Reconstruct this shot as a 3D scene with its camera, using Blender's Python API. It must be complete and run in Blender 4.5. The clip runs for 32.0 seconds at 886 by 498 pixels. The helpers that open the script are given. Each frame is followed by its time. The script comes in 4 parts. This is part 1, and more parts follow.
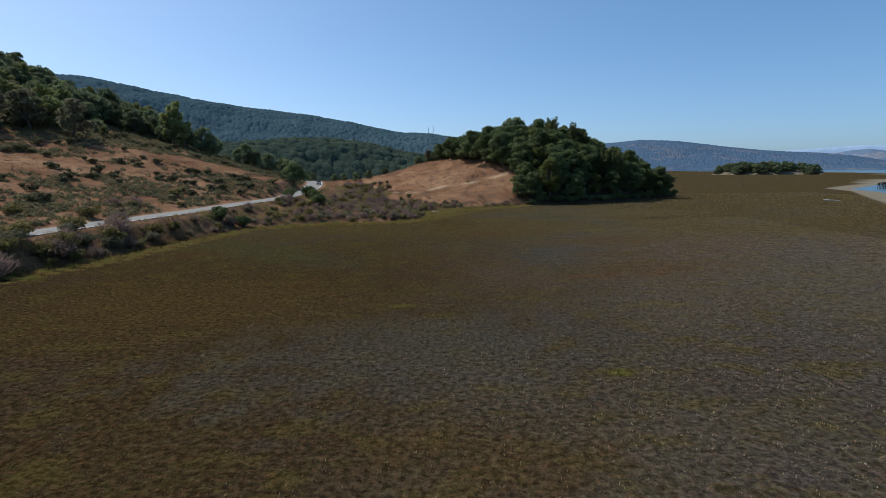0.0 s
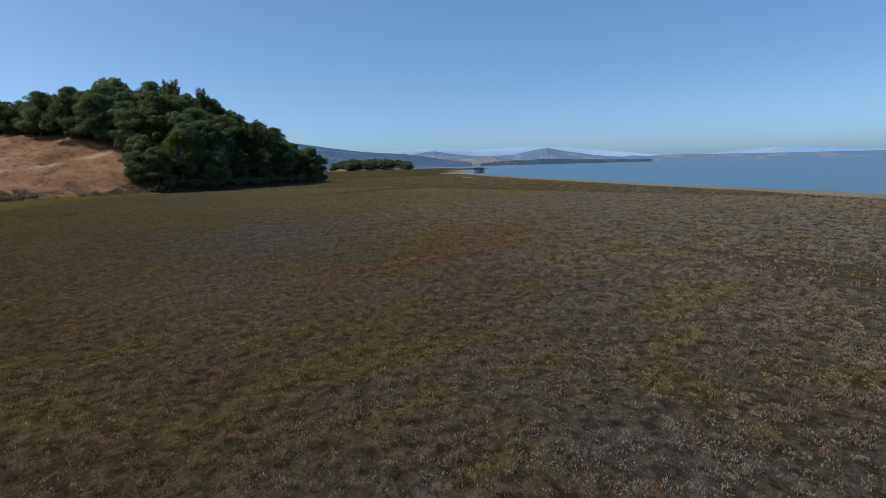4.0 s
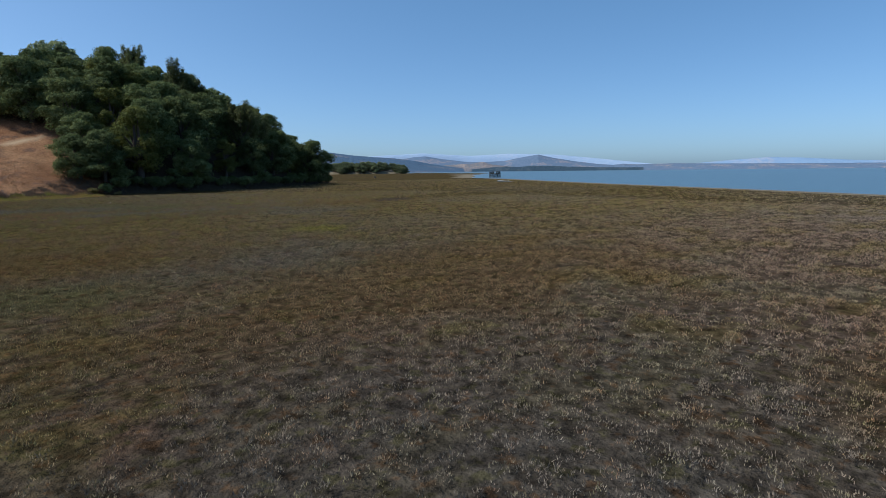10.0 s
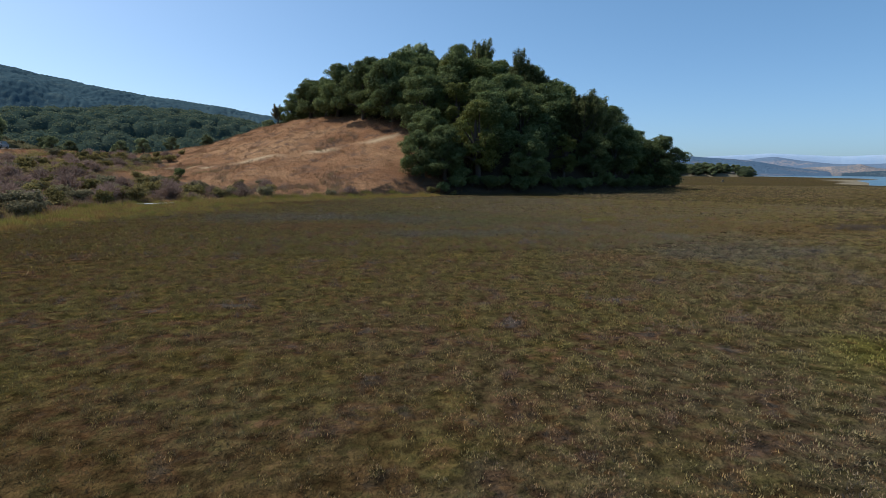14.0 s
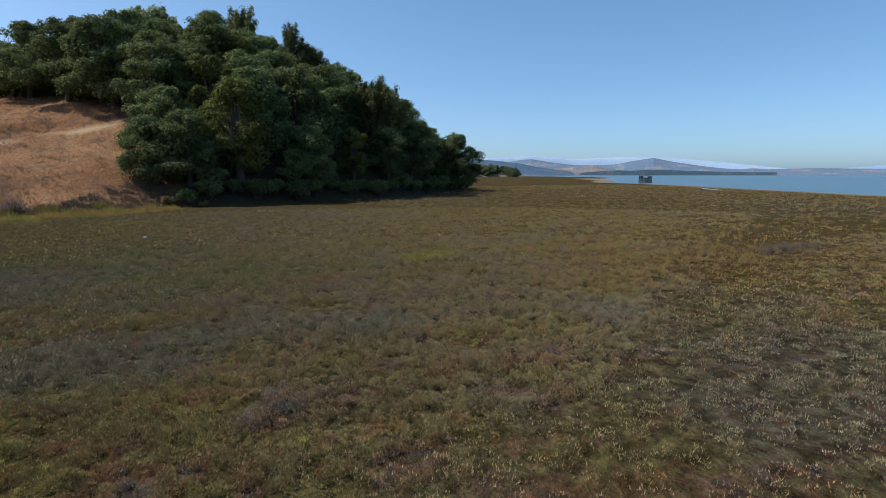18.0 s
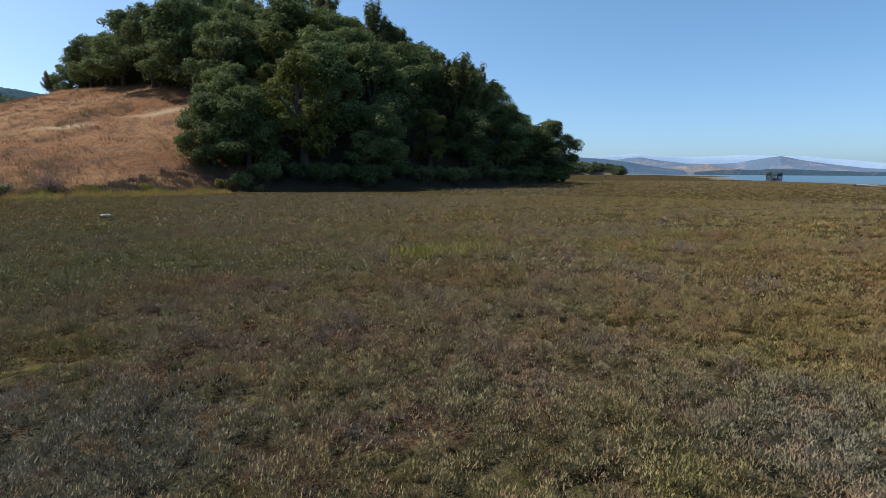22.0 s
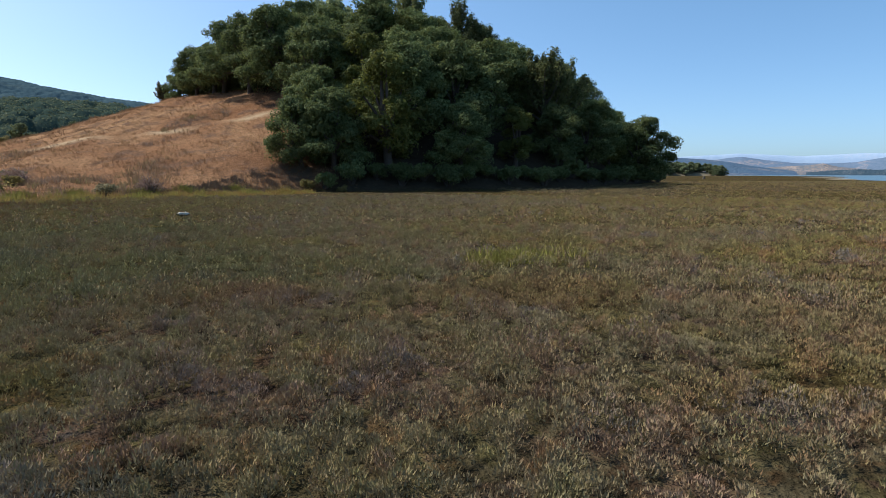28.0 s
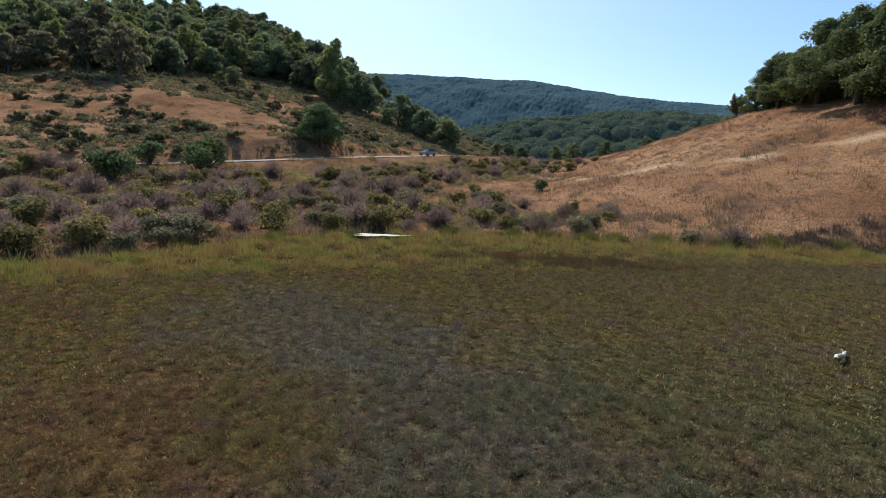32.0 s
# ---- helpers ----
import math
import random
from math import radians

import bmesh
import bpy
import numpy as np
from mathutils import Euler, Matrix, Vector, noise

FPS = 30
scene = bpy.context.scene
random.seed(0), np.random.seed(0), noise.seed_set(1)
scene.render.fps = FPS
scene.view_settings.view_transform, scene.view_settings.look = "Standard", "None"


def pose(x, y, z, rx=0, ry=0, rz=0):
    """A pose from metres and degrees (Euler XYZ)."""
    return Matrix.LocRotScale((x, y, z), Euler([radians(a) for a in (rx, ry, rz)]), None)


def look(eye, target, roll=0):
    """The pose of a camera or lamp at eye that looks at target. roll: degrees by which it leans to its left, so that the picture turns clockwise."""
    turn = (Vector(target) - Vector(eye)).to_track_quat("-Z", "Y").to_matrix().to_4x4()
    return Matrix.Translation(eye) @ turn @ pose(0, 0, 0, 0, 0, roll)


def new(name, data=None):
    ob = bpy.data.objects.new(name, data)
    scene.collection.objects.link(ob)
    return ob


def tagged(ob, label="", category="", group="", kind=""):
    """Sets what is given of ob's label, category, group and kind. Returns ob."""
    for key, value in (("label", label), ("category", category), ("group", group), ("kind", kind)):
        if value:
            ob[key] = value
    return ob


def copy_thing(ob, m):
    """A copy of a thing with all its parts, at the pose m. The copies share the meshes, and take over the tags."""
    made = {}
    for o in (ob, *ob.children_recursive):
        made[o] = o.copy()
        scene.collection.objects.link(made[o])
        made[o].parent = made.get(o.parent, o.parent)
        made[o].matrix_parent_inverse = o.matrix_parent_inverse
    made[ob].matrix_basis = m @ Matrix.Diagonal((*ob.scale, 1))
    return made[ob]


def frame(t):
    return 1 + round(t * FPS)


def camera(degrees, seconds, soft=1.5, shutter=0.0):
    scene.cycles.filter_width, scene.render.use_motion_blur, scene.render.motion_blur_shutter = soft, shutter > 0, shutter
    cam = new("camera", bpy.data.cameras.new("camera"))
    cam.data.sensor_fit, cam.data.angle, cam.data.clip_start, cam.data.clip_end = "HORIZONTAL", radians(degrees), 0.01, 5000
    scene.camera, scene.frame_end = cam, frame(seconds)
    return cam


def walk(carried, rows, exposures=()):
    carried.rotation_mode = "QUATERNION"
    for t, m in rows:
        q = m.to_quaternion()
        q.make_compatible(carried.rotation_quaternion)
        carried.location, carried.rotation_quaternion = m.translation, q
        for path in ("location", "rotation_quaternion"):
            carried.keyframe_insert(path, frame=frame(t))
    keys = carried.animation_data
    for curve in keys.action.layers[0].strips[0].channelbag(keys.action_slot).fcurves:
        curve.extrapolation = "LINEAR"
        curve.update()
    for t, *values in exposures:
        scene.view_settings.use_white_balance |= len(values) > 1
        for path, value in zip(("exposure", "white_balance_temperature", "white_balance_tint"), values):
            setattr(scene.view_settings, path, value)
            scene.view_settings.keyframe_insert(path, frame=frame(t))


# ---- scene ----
cam = camera(79.2, 32.0, 0.8)
PATH = [
    (0, (1.101, 2.127, 13.667), (1.103, 4.106, 13.375), -0.50),
    (0.5, (1.02, 7.549, 12.82), (1.022, 9.528, 12.53), -0.50),
    (1, (0.845, 13.095, 11.744), (0.849, 15.074, 11.454), -0.40),
    (1.5, (0.809, 18.51, 10.62), (0.816, 20.489, 10.33), -0.30),
    (2, (0.626, 23.902, 9.532), (0.635, 25.88, 9.24), -0.40),
    (2.5, (0.673, 29.009, 8.49), (0.786, 30.984, 8.197), -0.40),
    (3, (0.668, 34.694, 7.436), (1.189, 36.602, 7.138), -0.90),
    (3.5, (1.153, 39.882, 6.288), (2.068, 41.634, 5.988), -1.10),
    (4, (2.3, 45.125, 5.384), (3.55, 46.656, 5.078), -1.50),
    (4.5, (4.004, 49.208, 4.99), (5.357, 50.649, 4.687), -1.40),
    (6.5, (13.108, 63.618, 3.869), (14.488, 65.036, 3.574), -1.30),
    (7, (14.61, 67.429, 3.824), (15.992, 68.844, 3.529), -1.30),
    (7.5, (15.493, 70.886, 3.848), (16.876, 72.299, 3.553), -1.20),
    (8, (15.89, 74.709, 3.904), (17.276, 76.121, 3.611), -1.00),
    (8.5, (15.882, 78.204, 3.878), (17.27, 79.613, 3.586), -0.90),
    (9, (15.998, 81.841, 3.902), (17.39, 83.248, 3.612), -0.80),
    (9.5, (16.481, 84.588, 3.931), (17.875, 85.992, 3.64), -0.78),
    (10, (17.877, 88.301, 3.913), (19.165, 89.804, 3.626), -0.57),
    (10.5, (19.451, 91.816, 3.783), (20.391, 93.558, 3.496), -0.16),
    (11, (20.997, 95.004, 3.759), (21.434, 96.934, 3.47), 0.30),
    (11.5, (22.018, 97.804, 3.819), (22.257, 99.769, 3.527), 0.62),
    (12, (22.716, 100.909, 3.805), (22.862, 102.883, 3.513), 0.79),
    (12.5, (23.09, 103.48, 3.816), (23.105, 105.459, 3.524), 0.89),
    (13, (23.277, 106.231, 3.967), (23.197, 108.208, 3.674), 0.91),
    (13.5, (23.346, 109.009, 4.019), (23.366, 110.987, 3.728), 0.78),
    (14, (23.374, 112.138, 4.132), (23.635, 114.101, 3.846), 0.53),
    (14.5, (23.383, 114.938, 4.267), (23.898, 116.849, 3.983), 0.24),
    (15, (23.722, 117.725, 4.272), (24.348, 119.603, 3.991), 0.02),
    (15.5, (24.284, 120.329, 4.241), (25.035, 122.161, 3.959), -0.11),
    (17.5, (28.903, 130.849, 4.293), (29.881, 132.571, 4.013), -0.09),
    (18, (30.412, 132.998, 4.087), (31.396, 134.717, 3.812), -0.00),
    (18.5, (31.918, 134.905, 3.781), (32.91, 136.619, 3.506), 0.04),
    (19, (33.43, 136.738, 3.307), (34.426, 138.451, 3.031), 0.02),
    (19.5, (34.882, 138.403, 2.857), (35.83, 140.142, 2.581), 0.04),
    (20, (36.004, 139.825, 2.625), (36.824, 141.628, 2.348), 0.17),
    (20.5, (36.986, 140.935, 2.519), (37.681, 142.789, 2.241), 0.32),
    (21, (37.484, 141.346, 2.454), (38.148, 143.212, 2.175), 0.39),
    (21.5, (37.594, 141.377, 2.419), (38.246, 143.247, 2.138), 0.40),
    (22, (37.62, 141.306, 2.381), (38.271, 143.176, 2.098), 0.40),
    (22.5, (37.674, 141.218, 2.343), (38.328, 143.086, 2.059), 0.41),
    (23, (37.723, 141.203, 2.325), (38.361, 143.078, 2.042), 0.49),
    (23.5, (37.711, 141.237, 2.332), (38.138, 143.17, 2.044), 0.69),
    (24, (37.771, 141.318, 2.283), (37.885, 143.293, 1.99), 0.93),
    (24.5, (37.829, 141.567, 2.225), (37.816, 143.545, 1.932), 1.06),
    (25, (37.891, 141.709, 2.215), (37.858, 143.687, 1.921), 0.99),
    (25.5, (37.892, 141.911, 2.185), (38.026, 143.885, 1.896), 0.74),
    (26, (37.91, 142.213, 2.09), (38.159, 144.178, 1.814), 0.42),
    (26.5, (37.859, 142.385, 2.191), (38.212, 144.332, 1.906), 0.16),
    (28.5, (38.477, 144.453, 2.057), (38.825, 146.403, 1.782), -0.01),
    (29, (38.386, 145.268, 2.053), (38.443, 147.246, 1.763), 0.05),
    (29.5, (37.785, 146.01, 2.141), (37.56, 147.977, 1.853), 0.42),
    (30, (37.04, 146.771, 2.288), (36.419, 148.65, 1.996), 0.89),
    (30.5, (36.092, 147.368, 2.568), (35.08, 149.065, 2.262), 1.23),
    (31, (34.965, 147.988, 3.122), (33.699, 149.505, 2.81), 1.41),
    (31.5, (33.872, 148.349, 4.313), (32.55, 149.816, 4.001), 1.53),
    (32, (32.664, 148.757, 6.205), (31.321, 150.206, 5.893), 1.70),
]
walk(cam, [(t, look(eye, target, roll)) for t, eye, target, roll in PATH],
     [(0, 0.08, 5950, 6), (3, 0.08, 5900, 6), (5, 0.07, 5800, 6), (10, 0.12, 5850, 6), (13, 0.2, 6100, 5), (18, 0.36, 6200, 6), (23, 0.46, 6250, 6), (26, 0.5, 6300, 6), (29, 0.56, 6250, 6), (32, 0.58, 6250, 6)])

# ---- light ----
SUN_AZ, SUN_EL = -56.0, 49.0          # degrees, azimuth from +y towards +x
world = bpy.data.worlds.new("sky")
scene.world = world
world.use_nodes = True
wn = world.node_tree
for n in list(wn.nodes):
    wn.nodes.remove(n)
sky = wn.nodes.new("ShaderNodeTexSky")
sky.sky_type = "NISHITA"
sky.sun_disc = False
sky.sun_elevation, sky.sun_rotation = radians(SUN_EL), radians(SUN_AZ)
sky.altitude = 0
sky.air_density, sky.dust_density, sky.ozone_density = 0.65, 1.3, 3.0
bg = wn.nodes.new("ShaderNodeBackground")
bg.inputs["Strength"].default_value = 0.138
wout = wn.nodes.new("ShaderNodeOutputWorld")
even = wn.nodes.new("ShaderNodeMix")
even.data_type = "RGBA"
even.inputs[0].default_value = 0.22
even.inputs[7].default_value = (0.6, 2.35, 4.0, 1)
wn.links.new(sky.outputs[0], even.inputs[6])
wn.links.new(even.outputs[2], bg.inputs[0])
wn.links.new(bg.outputs[0], wout.inputs[0])
sun_data = bpy.data.lights.new("sun", "SUN")
sun_data.energy, sun_data.angle, sun_data.color = 4.2, radians(0.53), (1.0, 0.93, 0.83)
sun = new("sun", sun_data)
sa, se = radians(SUN_AZ), radians(SUN_EL)
sun_dir = Vector((math.sin(sa) * math.cos(se), math.cos(sa) * math.cos(se), math.sin(se)))
sun.matrix_world = look(sun_dir * 100, (0, 0, 0))

# ---- materials ----


class Nodes:
    """Short ways to build a node material."""

    def __init__(self, name):
        self.mat = bpy.data.materials.new(name)
        self.mat.use_nodes = True
        self.t = self.mat.node_tree
        for n in list(self.t.nodes):
            self.t.nodes.remove(n)
        self.out = self.t.nodes.new("ShaderNodeOutputMaterial")
        self.b = self.t.nodes.new("ShaderNodeBsdfPrincipled")
        self.t.links.new(self.b.outputs[0], self.out.inputs[0])
        self.geo = self.t.nodes.new("ShaderNodeNewGeometry")
        self.b.inputs["Specular IOR Level"].default_value = 0.2

    def put(self, sock, v):
        if isinstance(v, bpy.types.NodeSocket):
            self.t.links.new(v, sock)
        elif isinstance(v, (tuple, list)) and len(v) == 3 and sock.type == "RGBA":
            sock.default_value = (*v, 1)
        else:
            sock.default_value = v

    def noise(self, scale, detail=4, rough=0.55, vec=None, stretch=None):
        n = self.t.nodes.new("ShaderNodeTexNoise")
        n.inputs["Scale"].default_value, n.inputs["Detail"].default_value, n.inputs["Roughness"].default_value = scale, detail, rough
        v = vec or self.geo.outputs["Position"]
        if stretch:
            m = self.t.nodes.new("ShaderNodeMapping")
            m.inputs["Scale"].default_value = stretch
            self.t.links.new(v, m.inputs[0])
            v = m.outputs[0]
        self.t.links.new(v, n.inputs["Vector"])
        return n.outputs["Fac"]

    def ramp(self, fac, stops):
        r = self.t.nodes.new("ShaderNodeValToRGB")
        e = r.color_ramp.elements
        while len(e) < len(stops):
            e.new(0.5)
        for el, (p, c) in zip(e, stops):
            el.position = p
            el.color = (*c, 1) if len(c) == 3 else c
        self.put(r.inputs[0], fac)
        return r.outputs[0]

    def mix(self, fac, a, b, mode="MIX"):
        m = self.t.nodes.new("ShaderNodeMix")
        m.data_type, m.blend_type = "RGBA", mode
        self.put(m.inputs["Factor"], fac)
        self.put(m.inputs[6], a)
        self.put(m.inputs[7], b)
        return m.outputs[2]

    def math(self, op, a, b=0.0, clamp=False):
        m = self.t.nodes.new("ShaderNodeMath")
        m.operation, m.use_clamp = op, clamp
        self.put(m.inputs[0], a)
        self.put(m.inputs[1], b)
        return m.outputs[0]

    def step(self, v, lo, hi):
        m = self.t.nodes.new("ShaderNodeMapRange")
        m.interpolation_type = "SMOOTHSTEP"
        self.put(m.inputs["Value"], v)
        m.inputs["From Min"].default_value, m.inputs["From Max"].default_value = lo, hi
        return m.outputs[0]

    def attr(self, name):
        a = self.t.nodes.new("ShaderNodeAttribute")
        a.attribute_name = name
        return a.outputs["Fac"]

    def rand(self):
        return self.t.nodes.new("ShaderNodeObjectInfo").outputs["Random"]

    def island(self):
        return self.geo.outputs["Random Per Island"]

    def hsv(self, col, h=0.5, s=1.0, v=1.0):
        n = self.t.nodes.new("ShaderNodeHueSaturation")
        self.put(n.inputs["Hue"], h)
        self.put(n.inputs["Saturation"], s)
        self.put(n.inputs["Value"], v)
        self.put(n.inputs["Color"], col)
        return n.outputs[0]

    def done(self, col, rough=0.9, bump=None, strength=0.4, dist=0.1):
        self.put(self.b.inputs["Base Color"], col)
        self.put(self.b.inputs["Roughness"], rough)
        if bump is not None:
            n = self.t.nodes.new("ShaderNodeBump")
            n.inputs["Strength"].default_value, n.inputs["Distance"].default_value = strength, dist
            self.put(n.inputs["Height"], bump)
            self.t.links.new(n.outputs[0], self.b.inputs["Normal"])
        return self.mat


# broad stands of one plant on the flat: x, y, half length, half width, turn in degrees
GOLD_STANDS = [(-24, 56, 20, 12, 0), (4, 26, 6, 3, -10), (28, 75, 10, 6, 10), (31, 88, 5, 3, 20), (32, 104, 11, 6, 10), (16, 116, 9, 5, 0), (54, 148, 9, 4, 0), (41.8, 152.5, 2.5, 1.0, 0)]
GREY_STANDS = [(-2, 42, 16, 9, 10), (19, 83, 7, 9, 0), (23, 93, 8, 6, 0), (28, 111, 6, 5, 0), (19, 111.5, 3, 2, 0), (43, 138, 6, 4, 20), (24, 159, 7, 4, -40), (14, 160, 6, 4, 0), (42.5, 144.5, 1.6, 1.2, 0), (36, 146, 1.8, 1.2, 0), (29, 147, 5, 2, 0)]
GREEN_STANDS = [(-30, 94, 20, 6, -40), (19, 109, 3, 2, 0), (18.5, 72, 3, 2, 0), (29, 164, 6, 4, 0), (34, 155, 6, 3, 0)]
YELLOW_STANDS = [(13, 36.5, 1.2, 0.8, 0), (35.5, 122, 3.5, 1.5, 0), (42, 155.8, 1.2, 0.7, 0), (-3, 55, 1.2, 0.8, 0)]
RUST_STANDS = [(21, 70, 9, 2, 10), (24.2, 86.5, 2.4, 1.5, 0), (20, 151.5, 5, 3, 0), (36.3, 153, 1.7, 0.9, 0), (35, 136.6, 2, 1.2, 0)]


def marsh_colour(k):
    """Patches of olive, straw, rust and grey pickleweed over the flat: rustier to the west, greyer to the east. The
    west is also darkened for its shade.
    """
    a = k.noise(0.04, 5, 0.6)
    b = k.noise(0.15, 4, 0.6)
    c = k.noise(0.55, 5, 0.65)
    wide = k.noise(0.011, 3, 0.5)
    xyz = k.t.nodes.new("ShaderNodeSeparateXYZ")
    k.t.links.new(k.geo.outputs["Position"], xyz.inputs[0])
    side = k.math("ADD", xyz.outputs[0], k.math("MULTIPLY", k.math("SUBTRACT", a, 0.5), 90.0))
    side = k.math("SUBTRACT", side, k.math("MULTIPLY", xyz.outputs[1], 0.12))
    east_side = k.step(side, -22, 26)
    col = k.ramp(a, [(0.36, (0.165, 0.128, 0.096)), (0.46, (0.152, 0.114, 0.066)), (0.54, (0.165, 0.120, 0.052)), (0.66, (0.20, 0.114, 0.05))])
    col = k.mix(k.math("MULTIPLY", k.step(wide, 0.48, 0.58), 0.75), col, (0.22, 0.108, 0.042))
    col = k.mix(k.math("MULTIPLY", k.step(b, 0.50, 0.66), 0.7), col, (0.172, 0.136, 0.044))
    col = k.mix(k.math("MULTIPLY", k.step(b, 0.44, 0.30), 0.75), col, (0.17, 0.126, 0.105))
    col = k.mix(k.math("MULTIPLY", k.step(c, 0.54, 0.70), 0.75), col, (0.215, 0.105, 0.058))
    col = k.mix(k.math("MULTIPLY", k.step(c, 0.43, 0.30), 0.6), col, (0.165, 0.132, 0.115))
    south = k.step(k.math("ADD", xyz.outputs[1], k.math("MULTIPLY", k.math("SUBTRACT", b, 0.5), 60.0)), 112, 62)
    # rust plants, darkened too for the shaded sides seen towards the sun
    rusty = k.mix(k.math("MULTIPLY", south, 0.6), k.hsv(col, v=0.8), (0.12, 0.067, 0.026))
    grey = k.mix(0.5, col, (0.207, 0.182, 0.165))
    col = k.mix(east_side, rusty, grey)
    f = k.noise(0.24, 4, 0.6, stretch=(1.0, 1.4, 1.0))
    col = k.mix(k.math("MULTIPLY", k.step(f, 0.5, 0.62), 0.5), col, (0.19, 0.142, 0.04))
    north = k.step(xyz.outputs[1], 92, 128)
    g = k.noise(0.75, 5, 0.65)
    mixed = k.ramp(g, [(0.35, (0.165, 0.14, 0.128)), (0.42, (0.21, 0.105, 0.05)), (0.48, (0.172, 0.132, 0.047)), (0.53, (0.158, 0.131, 0.044)), (0.58, (0.215, 0.17, 0.042)), (0.65, (0.215, 0.108, 0.05))])
    col = k.mix(k.math("MULTIPLY", north, k.math("ADD", 0.5, k.math("MULTIPLY", k.step(a, 0.42, 0.58), 0.32))), col, mixed)
    warp = k.t.nodes.new("ShaderNodeTexNoise")
    warp.inputs["Scale"].default_value, warp.inputs["Detail"].default_value = 0.3, 5
    k.t.links.new(k.geo.outputs["Position"], warp.inputs["Vector"])
    for stands, tint, much in ((GREY_STANDS, (0.15, 0.138, 0.116), 0.55), (GOLD_STANDS, (0.172, 0.104, 0.038), 0.55), (GREEN_STANDS, (0.13, 0.128, 0.056), 0.55), (RUST_STANDS, (0.205, 0.105, 0.056), 0.5), (YELLOW_STANDS, (0.215, 0.19, 0.042), 0.85)):
        for px, py, rx, ry, turn in stands:
            m = k.t.nodes.new("ShaderNodeMapping")
            m.vector_type = "TEXTURE"
            m.inputs["Location"].default_value = (px, py, 0)
            m.inputs["Rotation"].default_value = (0, 0, radians(turn))
            m.inputs["Scale"].default_value = (rx, ry, 50)
            k.t.links.new(k.geo.outputs["Position"], m.inputs[0])
            ln = k.t.nodes.new("ShaderNodeVectorMath")
            ln.operation = "LENGTH"
            k.t.links.new(m.outputs[0], ln.inputs[0])
            dist = k.math("ADD", ln.outputs["Value"], k.math("MULTIPLY", k.math("SUBTRACT", warp.outputs["Fac"], 0.5), 3.2))
            col = k.mix(k.math("MULTIPLY", k.step(dist, 1.5, 0.45), much), col, tint)
    d = k.noise(2.6, 3, 0.6)
    col = k.mix(k.math("MULTIPLY", k.step(d, 0.54, 0.68), 0.6), col, (0.21, 0.112, 0.05))
    col = k.mix(k.math("MULTIPLY", k.step(d, 0.47, 0.35), 0.55), col, (0.135, 0.12, 0.045))
    e = k.noise(3.0, 5, 0.7)
    return k.hsv(k.mix(k.step(e, 0.38, 0.6), k.hsv(col, v=0.82), k.hsv(col, v=1.36)), h=0.5)


def mat_ground():
    k = Nodes("ground_cover")
    marsh = marsh_colour(k)
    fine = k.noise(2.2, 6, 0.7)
    # shade between the tufts is painted in: the plants' own colour, darkened
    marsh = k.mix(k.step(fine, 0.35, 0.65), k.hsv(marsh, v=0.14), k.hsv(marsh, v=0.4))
    g1, g2, g3 = k.noise(0.05, 5, 0.6), k.noise(0.35, 5, 0.65), k.noise(3.0, 5, 0.7)
    dry = k.ramp(g1, [(0.35, (0.165, 0.083, 0.046)), (0.5, (0.245, 0.131, 0.072)), (0.65, (0.32, 0.188, 0.105))])
    dry = k.mix(k.math("MULTIPLY", k.step(g2, 0.48, 0.66), 0.85), dry, (0.13, 0.082, 0.06))
    dry = k.mix(k.step(g3, 0.3, 0.7), k.hsv(dry, v=0.65), k.hsv(dry, v=1.15))
    mud = k.mix(k.noise(0.08, 4), (0.14, 0.12, 0.088), (0.22, 0.185, 0.135))
    trail = k.mix(g3, (0.40, 0.31, 0.2), (0.52, 0.42, 0.28))
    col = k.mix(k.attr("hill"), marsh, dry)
    # leaf litter, coloured dark to carry the grove's shade as well
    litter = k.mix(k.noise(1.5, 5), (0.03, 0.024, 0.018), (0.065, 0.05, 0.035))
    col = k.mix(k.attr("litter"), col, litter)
    col = k.mix(k.attr("mud"), col, mud)
    col = k.mix(k.attr("bare"), col, trail)
    bump = k.math("ADD", k.noise(1.2, 6, 0.7), k.math("MULTIPLY", k.noise(6.0, 4, 0.7), 0.5))
    k.b.inputs["Specular IOR Level"].default_value = 0.0
    return k.done(col, 1.0, bump, 0.8, 0.25)


def mat_leaf(name, dark, light, rough=0.6, through_light=0.3):
    k = Nodes(name)
    k.b.inputs["Specular IOR Level"].default_value = 0.05
    n = k.noise(0.25, 3)
    col = k.mix(k.island(), dark, light)
    col = k.mix(k.step(n, 0.4, 0.65), col, k.hsv(col, h=0.49, v=1.3))
    col = k.hsv(col, v=k.math("ADD", 0.75, k.math("MULTIPLY", k.rand(), 0.5)))
    m = k.done(col, rough)
    tr = k.t.nodes.new("ShaderNodeBsdfTranslucent")
    k.put(tr.inputs[0], k.hsv(col, h=0.485, s=1.1, v=1.5))
    mx = k.t.nodes.new("ShaderNodeMixShader")
    mx.inputs[0].default_value = through_light
    k.t.links.new(k.b.outputs[0], mx.inputs[1])
    k.t.links.new(tr.outputs[0], mx.inputs[2])
    k.t.links.new(mx.outputs[0], k.out.inputs[0])
    return m


def mat_plain(name, a, b, scale=3.0, rough=0.85, strength=0.3):
    k = Nodes(name)
    n = k.noise(scale, 6, 0.65)
    return k.done(k.mix(n, a, b), rough, n, strength, 0.05)


